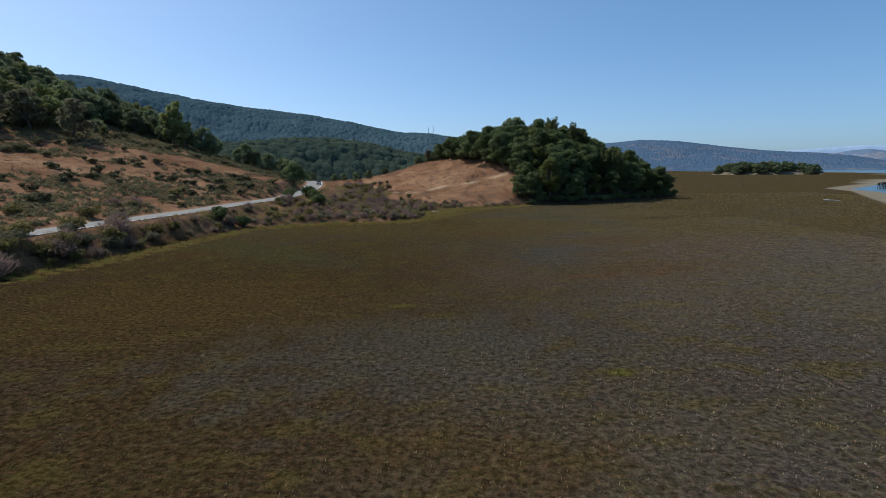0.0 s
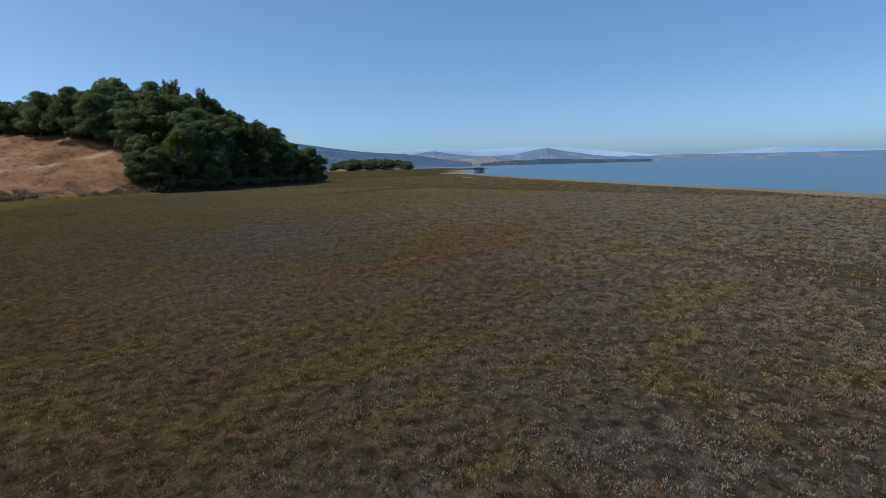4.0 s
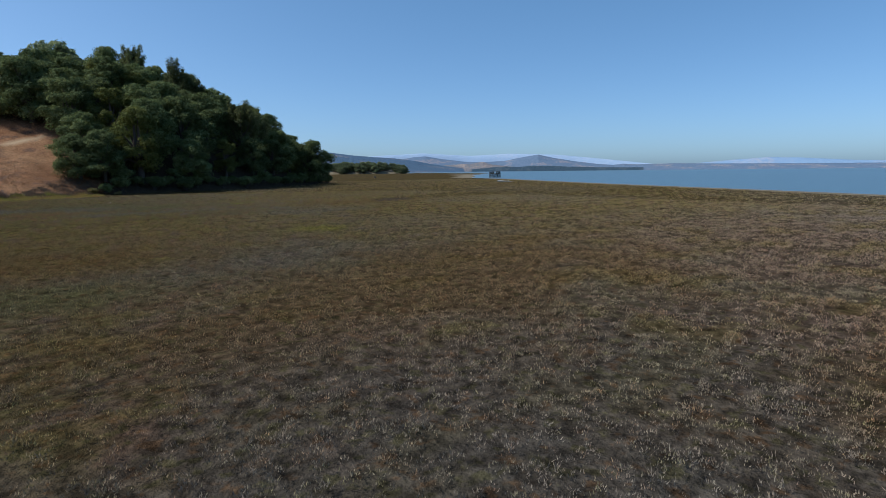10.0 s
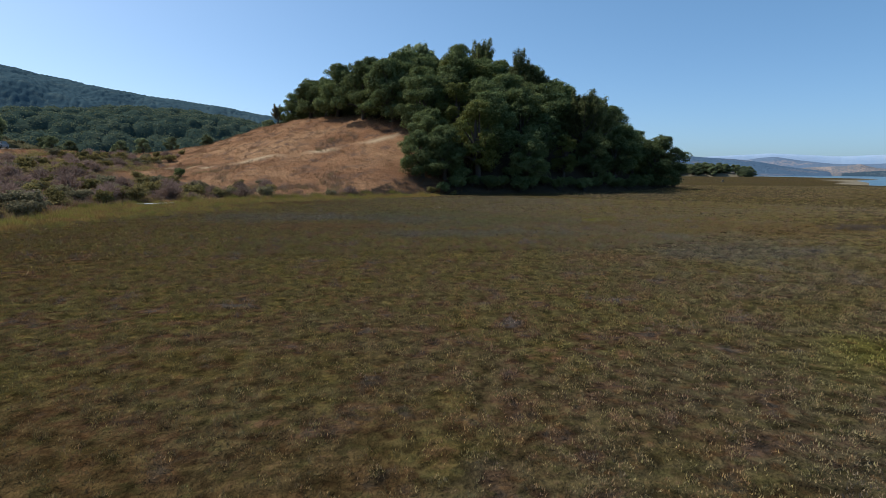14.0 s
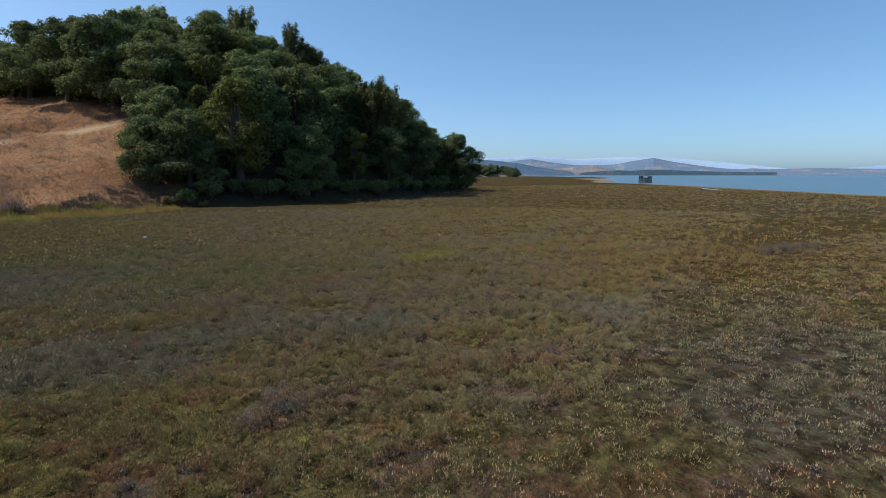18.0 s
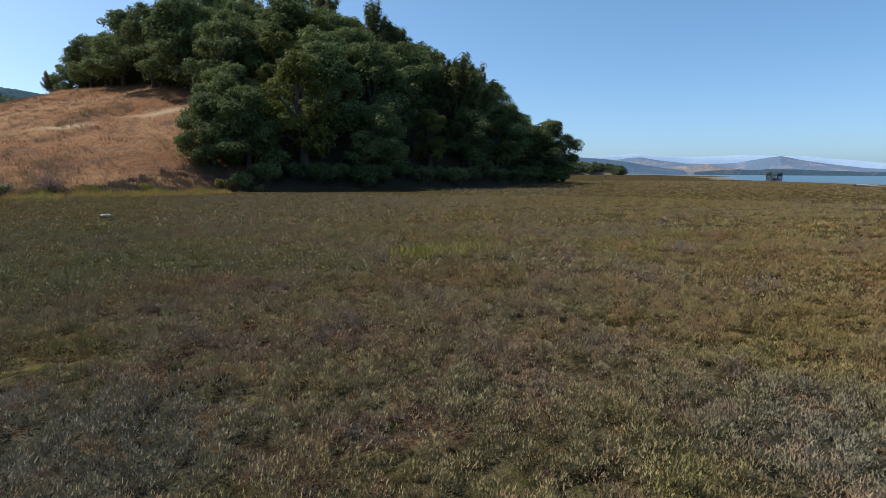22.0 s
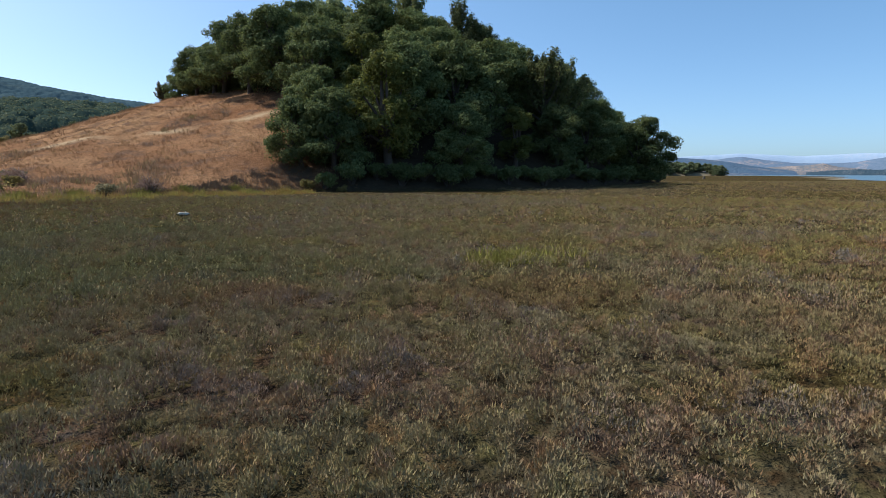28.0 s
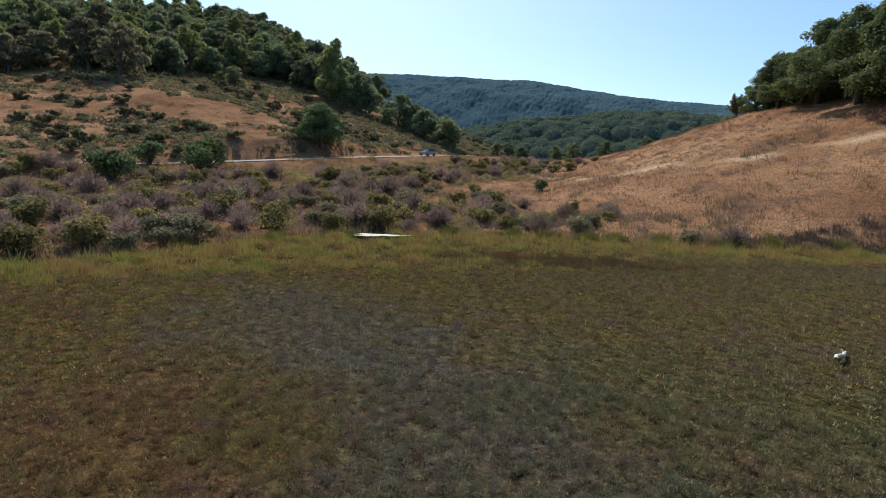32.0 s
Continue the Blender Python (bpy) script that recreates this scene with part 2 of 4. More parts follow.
GROUND = mat_ground()
OAK = mat_leaf("oak_leaves", (0.057, 0.079, 0.034), (0.14, 0.168, 0.068), 0.7, 0.25)
OLIVE = mat_leaf("bay_leaves", (0.068, 0.084, 0.024), (0.135, 0.145, 0.046))
FEATHER = mat_leaf("eucalyptus_leaves", (0.06, 0.074, 0.03), (0.125, 0.138, 0.062), 0.6, 0.35)
GREY_GREEN = mat_leaf("grey_green_leaves", (0.10, 0.096, 0.056), (0.175, 0.16, 0.098), 0.8, 0.42)
# far oaks and bays: leaf colours lightened and greyed to stand in for haze
HILL_OAK = mat_leaf("hazed_oak_leaves", (0.078, 0.1, 0.056), (0.16, 0.185, 0.1), 0.7, 0.45)
HILL_BAY = mat_leaf("hazed_bay_leaves", (0.1, 0.12, 0.046), (0.19, 0.205, 0.088), 0.7, 0.45)
HILL_SCRUB = mat_leaf("hill_scrub_leaves", (0.08, 0.08, 0.042), (0.16, 0.145, 0.078), 0.9, 0.3)
SCRUB = mat_leaf("coyote_brush_leaves", (0.108, 0.099, 0.04), (0.2, 0.176, 0.074), 0.9, 0.42)
TWIG = mat_leaf("bare_twigs", (0.13, 0.098, 0.08), (0.22, 0.165, 0.13), 0.9)
BARK = mat_plain("bark", (0.05, 0.04, 0.032), (0.12, 0.10, 0.085), 4.0, 0.9, 0.8)
ASPHALT = mat_plain("asphalt", (0.16, 0.147, 0.13), (0.25, 0.23, 0.205), 1.5, 0.9)
TIMBER = mat_plain("weathered_timber", (0.045, 0.04, 0.036), (0.11, 0.095, 0.08), 3.0, 0.85, 0.5)


def mat_water():
    k = Nodes("bay_water")
    n = k.noise(0.5, 5, 0.65, stretch=(1, 0.45, 1))
    m = k.done((0.055, 0.10, 0.13), 0.3, n, 0.6, 0.3)
    k.b.inputs["Specular IOR Level"].default_value = 0.5
    return m


def mat_far(name, a, b, c, scale):
    k = Nodes(name)
    n, f = k.noise(scale, 6, 0.65), k.noise(scale * 9, 5, 0.7)
    col = k.mix(k.step(n, 0.5, 0.62), a, c)
    col = k.mix(k.step(f, 0.35, 0.65), col, b)
    k.b.inputs["Specular IOR Level"].default_value = 0.0
    return k.done(col, 1.0)


WATER = mat_water()

# ---- the lie of the land ----
TOE = np.array([(-70, -400), (-75, 20), (-60, 60), (-52, 85), (-52, 110), (-45, 132), (-30, 143), (-14, 143), (-6, 149), (-3, 158),
                (-5, 168), (-4, 178), (4, 187), (20, 196), (33, 207), (50, 211), (75, 221), (88, 236), (95, 243), (112, 262), (121, 272), (112, 292), (85, 330),
                (90, 420), (140, 700), (250, 1500), (400, 4900)], float)
ROAD = np.array([(-70, -400), (-75, 0), (-68, 60), (-63, 100), (-60, 125), (-57, 150), (-51, 178), (-49, 205), (-53, 232), (-60, 262), (-72, 300), (-95, 360), (-150, 460), (-300, 700)], float)
ROAD_Z = ([-400, 60, 104, 134, 158, 178, 188, 207, 218, 241, 262, 300, 360, 460, 700], [4.0, 4.0, 4.3, 4.3, 4.7, 5.0, 5.6, 6.7, 7.2, 8.1, 8.6, 8.3, 7, 6, 6])
SHORE = np.array([(40, -4900), (50, -200), (66, 22), (86, 62), (101, 85), (113, 110), (126, 133), (156, 187), (198, 254), (230, 304), (246, 348), (330, 430), (445, 556), (700, 760), (1000, 1300), (1400, 4900)], float)
TRAIL = np.array([(-40, 238), (-28, 235), (-19, 232), (-8, 227), (0, 228), (8, 229), (18, 231), (26, 232), (31, 233)], float)


EDGE = ([205, 209, 216, 221, 228, 238, 243, 258, 275, 292, 303, 330], [33.5, 33.5, 31.4, 30, 29, 26, 22, 14, 5, -4, -14, -20])


def line_dist(px, py, line):
    """Distance to a polyline, and the side (positive to the left of its run)."""
    best = np.full(px.shape, 1e9)
    side = np.zeros(px.shape)
    for (ax, ay), (bx, by) in zip(line[:-1], line[1:]):
        dx, dy = bx - ax, by - ay
        s = np.clip(((px - ax) * dx + (py - ay) * dy) / (dx * dx + dy * dy), 0, 1)
        d = np.hypot(px - ax - s * dx, py - ay - s * dy)
        cr = dx * (py - ay) - dy * (px - ax)
        near = d < best
        best = np.where(near, d, best)
        side = np.where(near, np.sign(cr), side)
    return best, side


def smooth(v, a, b):
    s = np.clip((v - a) / (b - a), 0, 1)
    return s * s * (3 - 2 * s)


def wave(x, y, s, seed):
    """Cheap smooth noise, about -1 to 1."""
    r = np.random.RandomState(seed)
    out = np.zeros(np.shape(x))
    for i in range(7):
        a, p, k = r.uniform(0, 6.283), r.uniform(0, 6.283), r.uniform(0.6, 1.8) / s
        out = out + np.sin((np.cos(a) * x + np.sin(a) * y) * k * 6.283 + p)
    return out / 3.2


def land(x, y):
    """Height of the ground."""
    x, y = np.asarray(x, float), np.asarray(y, float)
    dt, side = line_dist(x, y, TOE)
    d = np.where(side > 0, dt, 0.0)                  # inland of the marsh's edge
    dr, rs = line_dist(x, y, ROAD)
    rz = np.interp(y, *ROAD_Z)
    f = d / (d + dr + 0.1)
    scrub = rz * f ** 1.35 + 0.35 * smooth(d, 0, 4)
    fade = (1 + 0.4 * smooth(y, 205, 285)) * (1 - 0.88 * smooth(y, 318, 450))
    dw = np.maximum(dr - 4, 0)
    cut = 2.8 * np.exp(-((y - 203) / 22) ** 2) * smooth(dw, 0, 3)
    west = rz + cut + fade * np.interp(dw, [0, 5, 12, 45, 95, 145, 250, 400, 1500], [0, 1.3, 2.6, 10.5, 22, 40, 60, 72, 80])
    z = np.where(rs > 0, west, scrub + (rz - scrub) * (1 - smooth(dr, 4.5, 9)) * (d > 0))
    foot = np.interp(x, [-30, 3, 20, 33, 50, 75, 88, 95, 112, 121, 140], [186, 184, 196, 207, 211, 221, 236, 243, 262, 272, 272])
    top = np.interp(x, [-60, -40, -25, -10, 5, 20, 35, 50, 70, 95, 112, 124], [8, 9.5, 13, 17.5, 19.5, 21.5, 25, 25.5, 20, 11, 3.5, 0])
    run = np.interp(x, [-60, -25, -10, 5, 20, 35, 50, 70, 95, 120], [110, 125, 115, 100, 85, 62, 54, 45, 36, 25])
    pw = np.interp(x, [-5, 8, 20, 33], [2.3, 2.1, 1.6, 1.15])
    u = np.maximum(y - foot, 0)
    knoll = top * np.sin(np.clip(u / run, 0, 1) * 1.5708) ** pw * (1 - 0.75 * smooth(u, run + 5, run + 110))
    z = np.where(rs > 0, z, np.maximum(z * (1 - smooth(x, -20, 25)), knoll) + 0.0)
    z = np.where(d > 0, z + 0.25 * wave(x, y, 9, 3) * smooth(d, 0, 10) * smooth(dr, 4, 10), 0.0)
    ds, ss = line_dist(x, y, SHORE)
    out = np.where(ss < 0, ds, 0.0)
    z = z - np.where(ss < 0, np.interp(out, [0, 2, 14, 40, 200], [0, 0.15, 0.5, 1.2, 3.0]), 0)
    return np.where((d <= 0) & (ss > 0), 0.05 * wave(x, y, 3.0, 5), z)


def axis(lo, hi, step, far):
    mid = np.arange(lo, hi + step / 2, step)
    grow, a, s = [], 0.0, step
    while a < far:
        s *= 1.22
        a += s
        grow.append(a)
    return np.concatenate([lo - np.array(grow[::-1]), mid, hi + np.array(grow)])


def grid_mesh(name, X, Y, Z):
    ny, nx = X.shape
    co = np.stack([X, Y, Z], -1).reshape(-1, 3)
    i = np.arange(ny * nx).reshape(ny, nx)
    q = np.stack([i[:-1, :-1], i[:-1, 1:], i[1:, 1:], i[1:, :-1]], -1).reshape(-1, 4)
    return raw_mesh(name, co, q)


def raw_mesh(name, co, faces, smoothed=True):
    me = bpy.data.meshes.new(name)
    n, k = faces.shape
    me.vertices.add(len(co))
    me.vertices.foreach_set("co", np.asarray(co, np.float32).ravel())
    me.loops.add(n * k)
    me.loops.foreach_set("vertex_index", faces.astype(np.int32).ravel())
    me.polygons.add(n)
    me.polygons.foreach_set("loop_start", np.arange(0, n * k, k, dtype=np.int32))
    me.polygons.foreach_set("loop_total", np.full(n, k, np.int32))
    me.polygons.foreach_set("use_smooth", np.full(n, smoothed))
    me.update(calc_edges=True)
    return me


def weight(me, name, values):
    a = me.attributes.new(name, "FLOAT", "POINT")
    a.data.foreach_set("value", np.asarray(values, np.float32).ravel())


gx, gy = np.meshgrid(axis(-230, 290, 2.0, 4600), axis(-40, 390, 2.0, 4500))
me = grid_mesh("ground", gx, gy, land(gx, gy))
dt, side = line_dist(gx, gy, TOE)
weight(me, "hill", np.where(side > 0, smooth(dt, 0, 4), 0))
ds, ss = line_dist(gx, gy, SHORE)
weight(me, "mud", np.where(ss < 0, smooth(ds, 0, 2), 0))
dtr, _ = line_dist(gx, gy, TRAIL)
weight(me, "bare", 0.6 * (1 - smooth(dtr, 0.15, 0.9)))
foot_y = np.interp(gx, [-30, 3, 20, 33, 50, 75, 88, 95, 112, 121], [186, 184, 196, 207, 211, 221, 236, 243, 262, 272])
# starts just outside the grove's foot, where its shade is painted on the ground
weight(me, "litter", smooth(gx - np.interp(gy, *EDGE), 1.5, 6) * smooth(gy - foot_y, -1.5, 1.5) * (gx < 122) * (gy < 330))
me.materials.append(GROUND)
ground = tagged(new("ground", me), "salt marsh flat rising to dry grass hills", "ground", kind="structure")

wx, wy = np.meshgrid(axis(40, 900, 60, 4000), axis(-300, 900, 60, 4300))
me = grid_mesh("water", wx, wy, np.full(wx.shape, -0.5))
me.materials.append(WATER)
tagged(new("water", me), "calm blue grey tidal bay water", "water", kind="structure")


def ribbon(name, line, half, zs, lift, mat, step=4.0):
    """A strip laid along a line."""
    seg = np.hypot(*np.diff(line, axis=0).T)
    s = np.concatenate([[0], np.cumsum(seg)])
    u = np.arange(0, s[-1], step)
    px, py = np.interp(u, s, line[:, 0]), np.interp(u, s, line[:, 1])
    for _ in range(6):
        px[1:-1] = (px[:-2] + px[1:-1] + px[2:]) / 3
        py[1:-1] = (py[:-2] + py[1:-1] + py[2:]) / 3
    tx, ty = np.gradient(px), np.gradient(py)
    ln = np.hypot(tx, ty)
    nx, ny = -ty / ln, tx / ln
    off = np.linspace(-half, half, 7)
    X, Y = px[:, None] + nx[:, None] * off, py[:, None] + ny[:, None] * off
    Z = (np.interp(py, *zs)[:, None] if zs else land(X, Y)) + lift + 0 * off
    me = grid_mesh(name, X, Y, Z)
    me.materials.append(mat)
    return me


tagged(new("road", ribbon("road", ROAD[1:], 3.6, ROAD_Z, 0.12, ASPHALT)), "pale worn two lane asphalt road", "road", kind="structure")


# ---- distance ----
def crowns(p, q, cell, seed):
    """Rounded tree tops over a wood, 0 to 1, from jittered cells."""
    r = np.random.RandomState(seed)
    tab = r.rand(256, 256, 4)
    ci, cj = np.floor(p / cell).astype(int), np.floor(q / cell).astype(int)
    out = np.zeros(p.shape)
    for i in (-1, 0, 1):
        for j in (-1, 0, 1):
            t = tab[(ci + i) % 256, (cj + j) % 256]
            d = np.hypot(p - (ci + i + t[..., 0]) * cell, q - (cj + j + t[..., 1]) * cell) / (cell * (0.55 + 0.45 * t[..., 2]))
            out = np.maximum(out, np.sqrt(np.clip(1 - d * d, 0, 1)) * (0.45 + 0.55 * t[..., 3]))
    return out


def ridge(name, label, prof, dist, depth, mat, bump, n=500, m=40, eye=(0.6, 1.7, 13.6)):
    """A range of hills, from its skyline: azimuth and height angle in degrees."""
    az = np.linspace(prof[0][0], prof[-1][0], n)
    el = np.interp(az, [p[0] for p in prof], [p[1] for p in prof])
    h = eye[2] + dist * np.tan(np.radians(el))
    v = np.linspace(0, 1, m)
    r = dist + (v[:, None] - 0.62) * depth + 0 * az
    up = np.sin(np.clip(v / 0.62, 0, 1) * 1.5708) * (1 - 0.8 * smooth(v, 0.62, 1.0))
    A = np.radians(az)[None, :] + 0 * r
    X, Y = eye[0] + r * np.sin(A), eye[1] + r * np.cos(A)
    Z = h * up[:, None] - 2
    fold = wave(X, Y, dist * 0.11, 11) * 0.045 + wave(X, Y, dist * 0.045, 12) * 0.01
    Z = Z * (1 + fold * np.clip(1 - v / 0.6, 0, 1)[:, None] * 2) 
    arc = A * dist
    Z = Z + bump * crowns(arc, r, bump * 1.9, 7) * np.clip(v * 8, 0, 1)[:, None]
    me = grid_mesh(name, X, Y, Z)
    me.materials.append(mat)
    return tagged(new(name, me), label, "hills", kind="structure")


# blue haze of the distance is mixed into these hill and tree colours
WOODED = mat_far("hazed_wooded_hills", (0.06, 0.094, 0.11), (0.038, 0.066, 0.084), (0.088, 0.118, 0.12), 0.02)
BLUE = mat_far("hazed_far_wooded_hills", (0.075, 0.115, 0.17), (0.055, 0.09, 0.14), (0.14, 0.145, 0.17), 0.006)
TAN = mat_far("hazed_far_dry_hills", (0.13, 0.17, 0.24), (0.10, 0.145, 0.21), (0.27, 0.24, 0.25), 0.006)
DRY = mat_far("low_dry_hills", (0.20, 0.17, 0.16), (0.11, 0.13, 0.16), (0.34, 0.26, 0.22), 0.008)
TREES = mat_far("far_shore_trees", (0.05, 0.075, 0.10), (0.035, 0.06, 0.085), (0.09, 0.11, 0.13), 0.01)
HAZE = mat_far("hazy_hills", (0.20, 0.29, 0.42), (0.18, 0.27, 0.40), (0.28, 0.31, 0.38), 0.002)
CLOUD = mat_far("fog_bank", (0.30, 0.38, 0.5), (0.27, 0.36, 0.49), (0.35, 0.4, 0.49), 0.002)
ridge("wooded_ridge", "long dark green wooded ridge with blue haze in its colour", [(-75, 8.0), (-60, 8.2), (-45, 8.3), (-38, 8.1), (-31.8, 7.85), (-28.4, 7.25), (-23.8, 6.58), (-19.8, 6.0), (-13.6, 5.42), (-9.4, 4.72), (-4.8, 3.78), (-1.2, 3.58), (3, 3.0), (8, 2.0), (14, 0.5)], 3600, 2000, WOODED, 11.0, 1000, 190)
NEAR_WOOD = mat_far("near_wooded_hill", (0.05, 0.07, 0.054), (0.032, 0.05, 0.042), (0.075, 0.088, 0.06), 0.05)
near_hill = ridge("wooded_hill", "nearer hill covered in rounded oak crowns", [(-56, 2.0), (-46, 3.2), (-38.75, 4.1), (-34.7, 4.9), (-30.75, 5.2), (-26.4, 5.6), (-22.7, 5.75), (-20, 5.55), (-16.7, 5.2), (-12, 4.2), (-6, 3.0), (2, 1.2)], 380, 170, NEAR_WOOD, 4.6, 560, 200, (36, 145, 3.9))
ridge("headland_hills", "wooded headland hills across the marsh with blue haze in their colour", [(4, 1.2), (12, 2.2), (17.8, 2.5), (19.9, 2.72), (23.5, 2.5), (27.9, 1.85), (30.5, 1.5), (32.8, 1.3), (35, 1.15), (37, 0.9), (39, 0.5), (42, 0.1)], 3500, 1400, BLUE, 5, 700, 90)
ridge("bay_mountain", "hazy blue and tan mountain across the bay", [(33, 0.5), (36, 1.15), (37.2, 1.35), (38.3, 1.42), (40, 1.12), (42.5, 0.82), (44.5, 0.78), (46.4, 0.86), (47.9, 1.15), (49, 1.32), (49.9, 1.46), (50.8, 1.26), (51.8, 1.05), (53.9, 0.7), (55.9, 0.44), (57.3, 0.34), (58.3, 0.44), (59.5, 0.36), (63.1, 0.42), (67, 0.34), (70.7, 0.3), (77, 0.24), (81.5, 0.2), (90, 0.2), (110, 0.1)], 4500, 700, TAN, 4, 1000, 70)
ridge("low_dry_hills", "low tan grass hills along the far shore with haze in their colour", [(34, 0.1), (36, 0.45), (38, 0.6), (40, 0.45), (41.5, 0.55), (43, 0.62), (44.2, 0.78), (45.2, 0.5), (47, 0.3), (49, 0.05)], 4050, 300, DRY, 3, 400, 30)
ridge("far_shore_trees", "dark tree line along the far shore with blue haze in its colour", [(43, 0.02), (45, 0.2), (46.5, 0.28), (48, 0.22), (49, 0.33), (51, 0.3), (53, 0.2), (56, 0.12), (60, 0.05)], 3900, 120, TREES, 4, 500, 16)
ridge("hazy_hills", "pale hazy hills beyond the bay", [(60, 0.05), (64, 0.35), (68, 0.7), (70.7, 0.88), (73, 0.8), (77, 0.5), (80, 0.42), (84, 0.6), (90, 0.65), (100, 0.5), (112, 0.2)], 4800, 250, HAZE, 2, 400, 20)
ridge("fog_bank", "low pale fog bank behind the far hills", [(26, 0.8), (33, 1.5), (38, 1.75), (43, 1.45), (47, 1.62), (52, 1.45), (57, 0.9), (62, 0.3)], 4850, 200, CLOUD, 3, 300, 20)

# ---- plants ----
def cards(centres, normals, size, rnd, fold=0.25):
    """Small bent leaf sprays: two triangles each, one island each."""
    n = len(centres)
    t = rnd.randn(n, 3)
    t -= normals * np.sum(t * normals, 1)[:, None]
    t /= np.linalg.norm(t, axis=1)[:, None] + 1e-9
    b = np.cross(normals, t)
    s = (size * rnd.uniform(0.6, 1.35, n))[:, None]
    w = s * rnd.uniform(0.45, 0.8, n)[:, None]
    lift = normals * s * fold
    co = np.stack([centres - t * s, centres - b * w + lift, centres + t * s, centres + b * w + lift * 0.3], 1).reshape(-1, 3)
    return co, np.arange(4 * n).reshape(-1, 4)


def unit(rnd, n):
    v = rnd.randn(n, 3)
    return v / np.linalg.norm(v, axis=1)[:, None]


def crown_mesh(name, blobs, per_m2, size, rnd, mat, ragged=0.25):
    """A crown of leaf sprays on and inside lumpy boughs."""
    cs, ns = [], []
    for bx, by, bz, br, bh in blobs:
        k = max(12, int(per_m2 * 12.6 * br * bh))
        d = unit(rnd, k)
        d[:, 2] = np.where((d[:, 2] < -0.35) & (rnd.rand(k) < 0.6), -d[:, 2], d[:, 2])
        rad = 1 - ragged * rnd.rand(k) ** 1.5 + 0.10 * rnd.randn(k)
        rad = np.where(rnd.rand(k) < 0.15, rad * 0.7, rad)
        cs.append(np.array([bx, by, bz]) + d * rad[:, None] * np.array([br, br, bh]))
        m = d + 0.5 * unit(rnd, k) + np.array([0, 0, 0.25])
        ns.append(m / np.linalg.norm(m, axis=1)[:, None])
    co, f = cards(np.concatenate(cs), np.concatenate(ns), size, rnd)
    me = raw_mesh(name, co, f, False)
    me.materials.append(mat)
    return me


def limb_mesh(name, paths, mat, sides=7):
    """Tapered, bent limbs: each a list of points with radii."""
    cos, fs, base = [], [], 0
    for pts in paths:
        p = np.array([q[:3] for q in pts], float)
        r = np.array([q[3] for q in pts], float)
        for i in range(len(p)):
            d = p[min(i + 1, len(p) - 1)] - p[max(i - 1, 0)]
            if np.linalg.norm(d) < 1e-6:
                d = p[-1] - p[0]
            d /= np.linalg.norm(d) + 1e-9
            a = np.cross(d, (1, 0, 0) if abs(d[0]) < 0.8 else (0, 1, 0))
            a /= np.linalg.norm(a)
            b = np.cross(d, a)
            ang = np.linspace(0, 6.283, sides, endpoint=False)
            cos.append(p[i] + r[i] * (np.cos(ang)[:, None] * a + np.sin(ang)[:, None] * b))
            if i:
                for s in range(sides):
                    s2 = (s + 1) % sides
                    fs.append((base + (i - 1) * sides + s, base + (i - 1) * sides + s2, base + i * sides + s2, base + i * sides + s))
        base += len(p) * sides
    me = raw_mesh(name, np.concatenate(cos), np.array(fs))
    me.materials.append(mat)
    return me


def part(name, me, parent, label=""):
    ob = new(name, me)
    ob.parent = parent
    if label:
        ob["label"] = label
    return ob


def thing(name, label, category, group=""):
    return tagged(new(name), label, category, group)


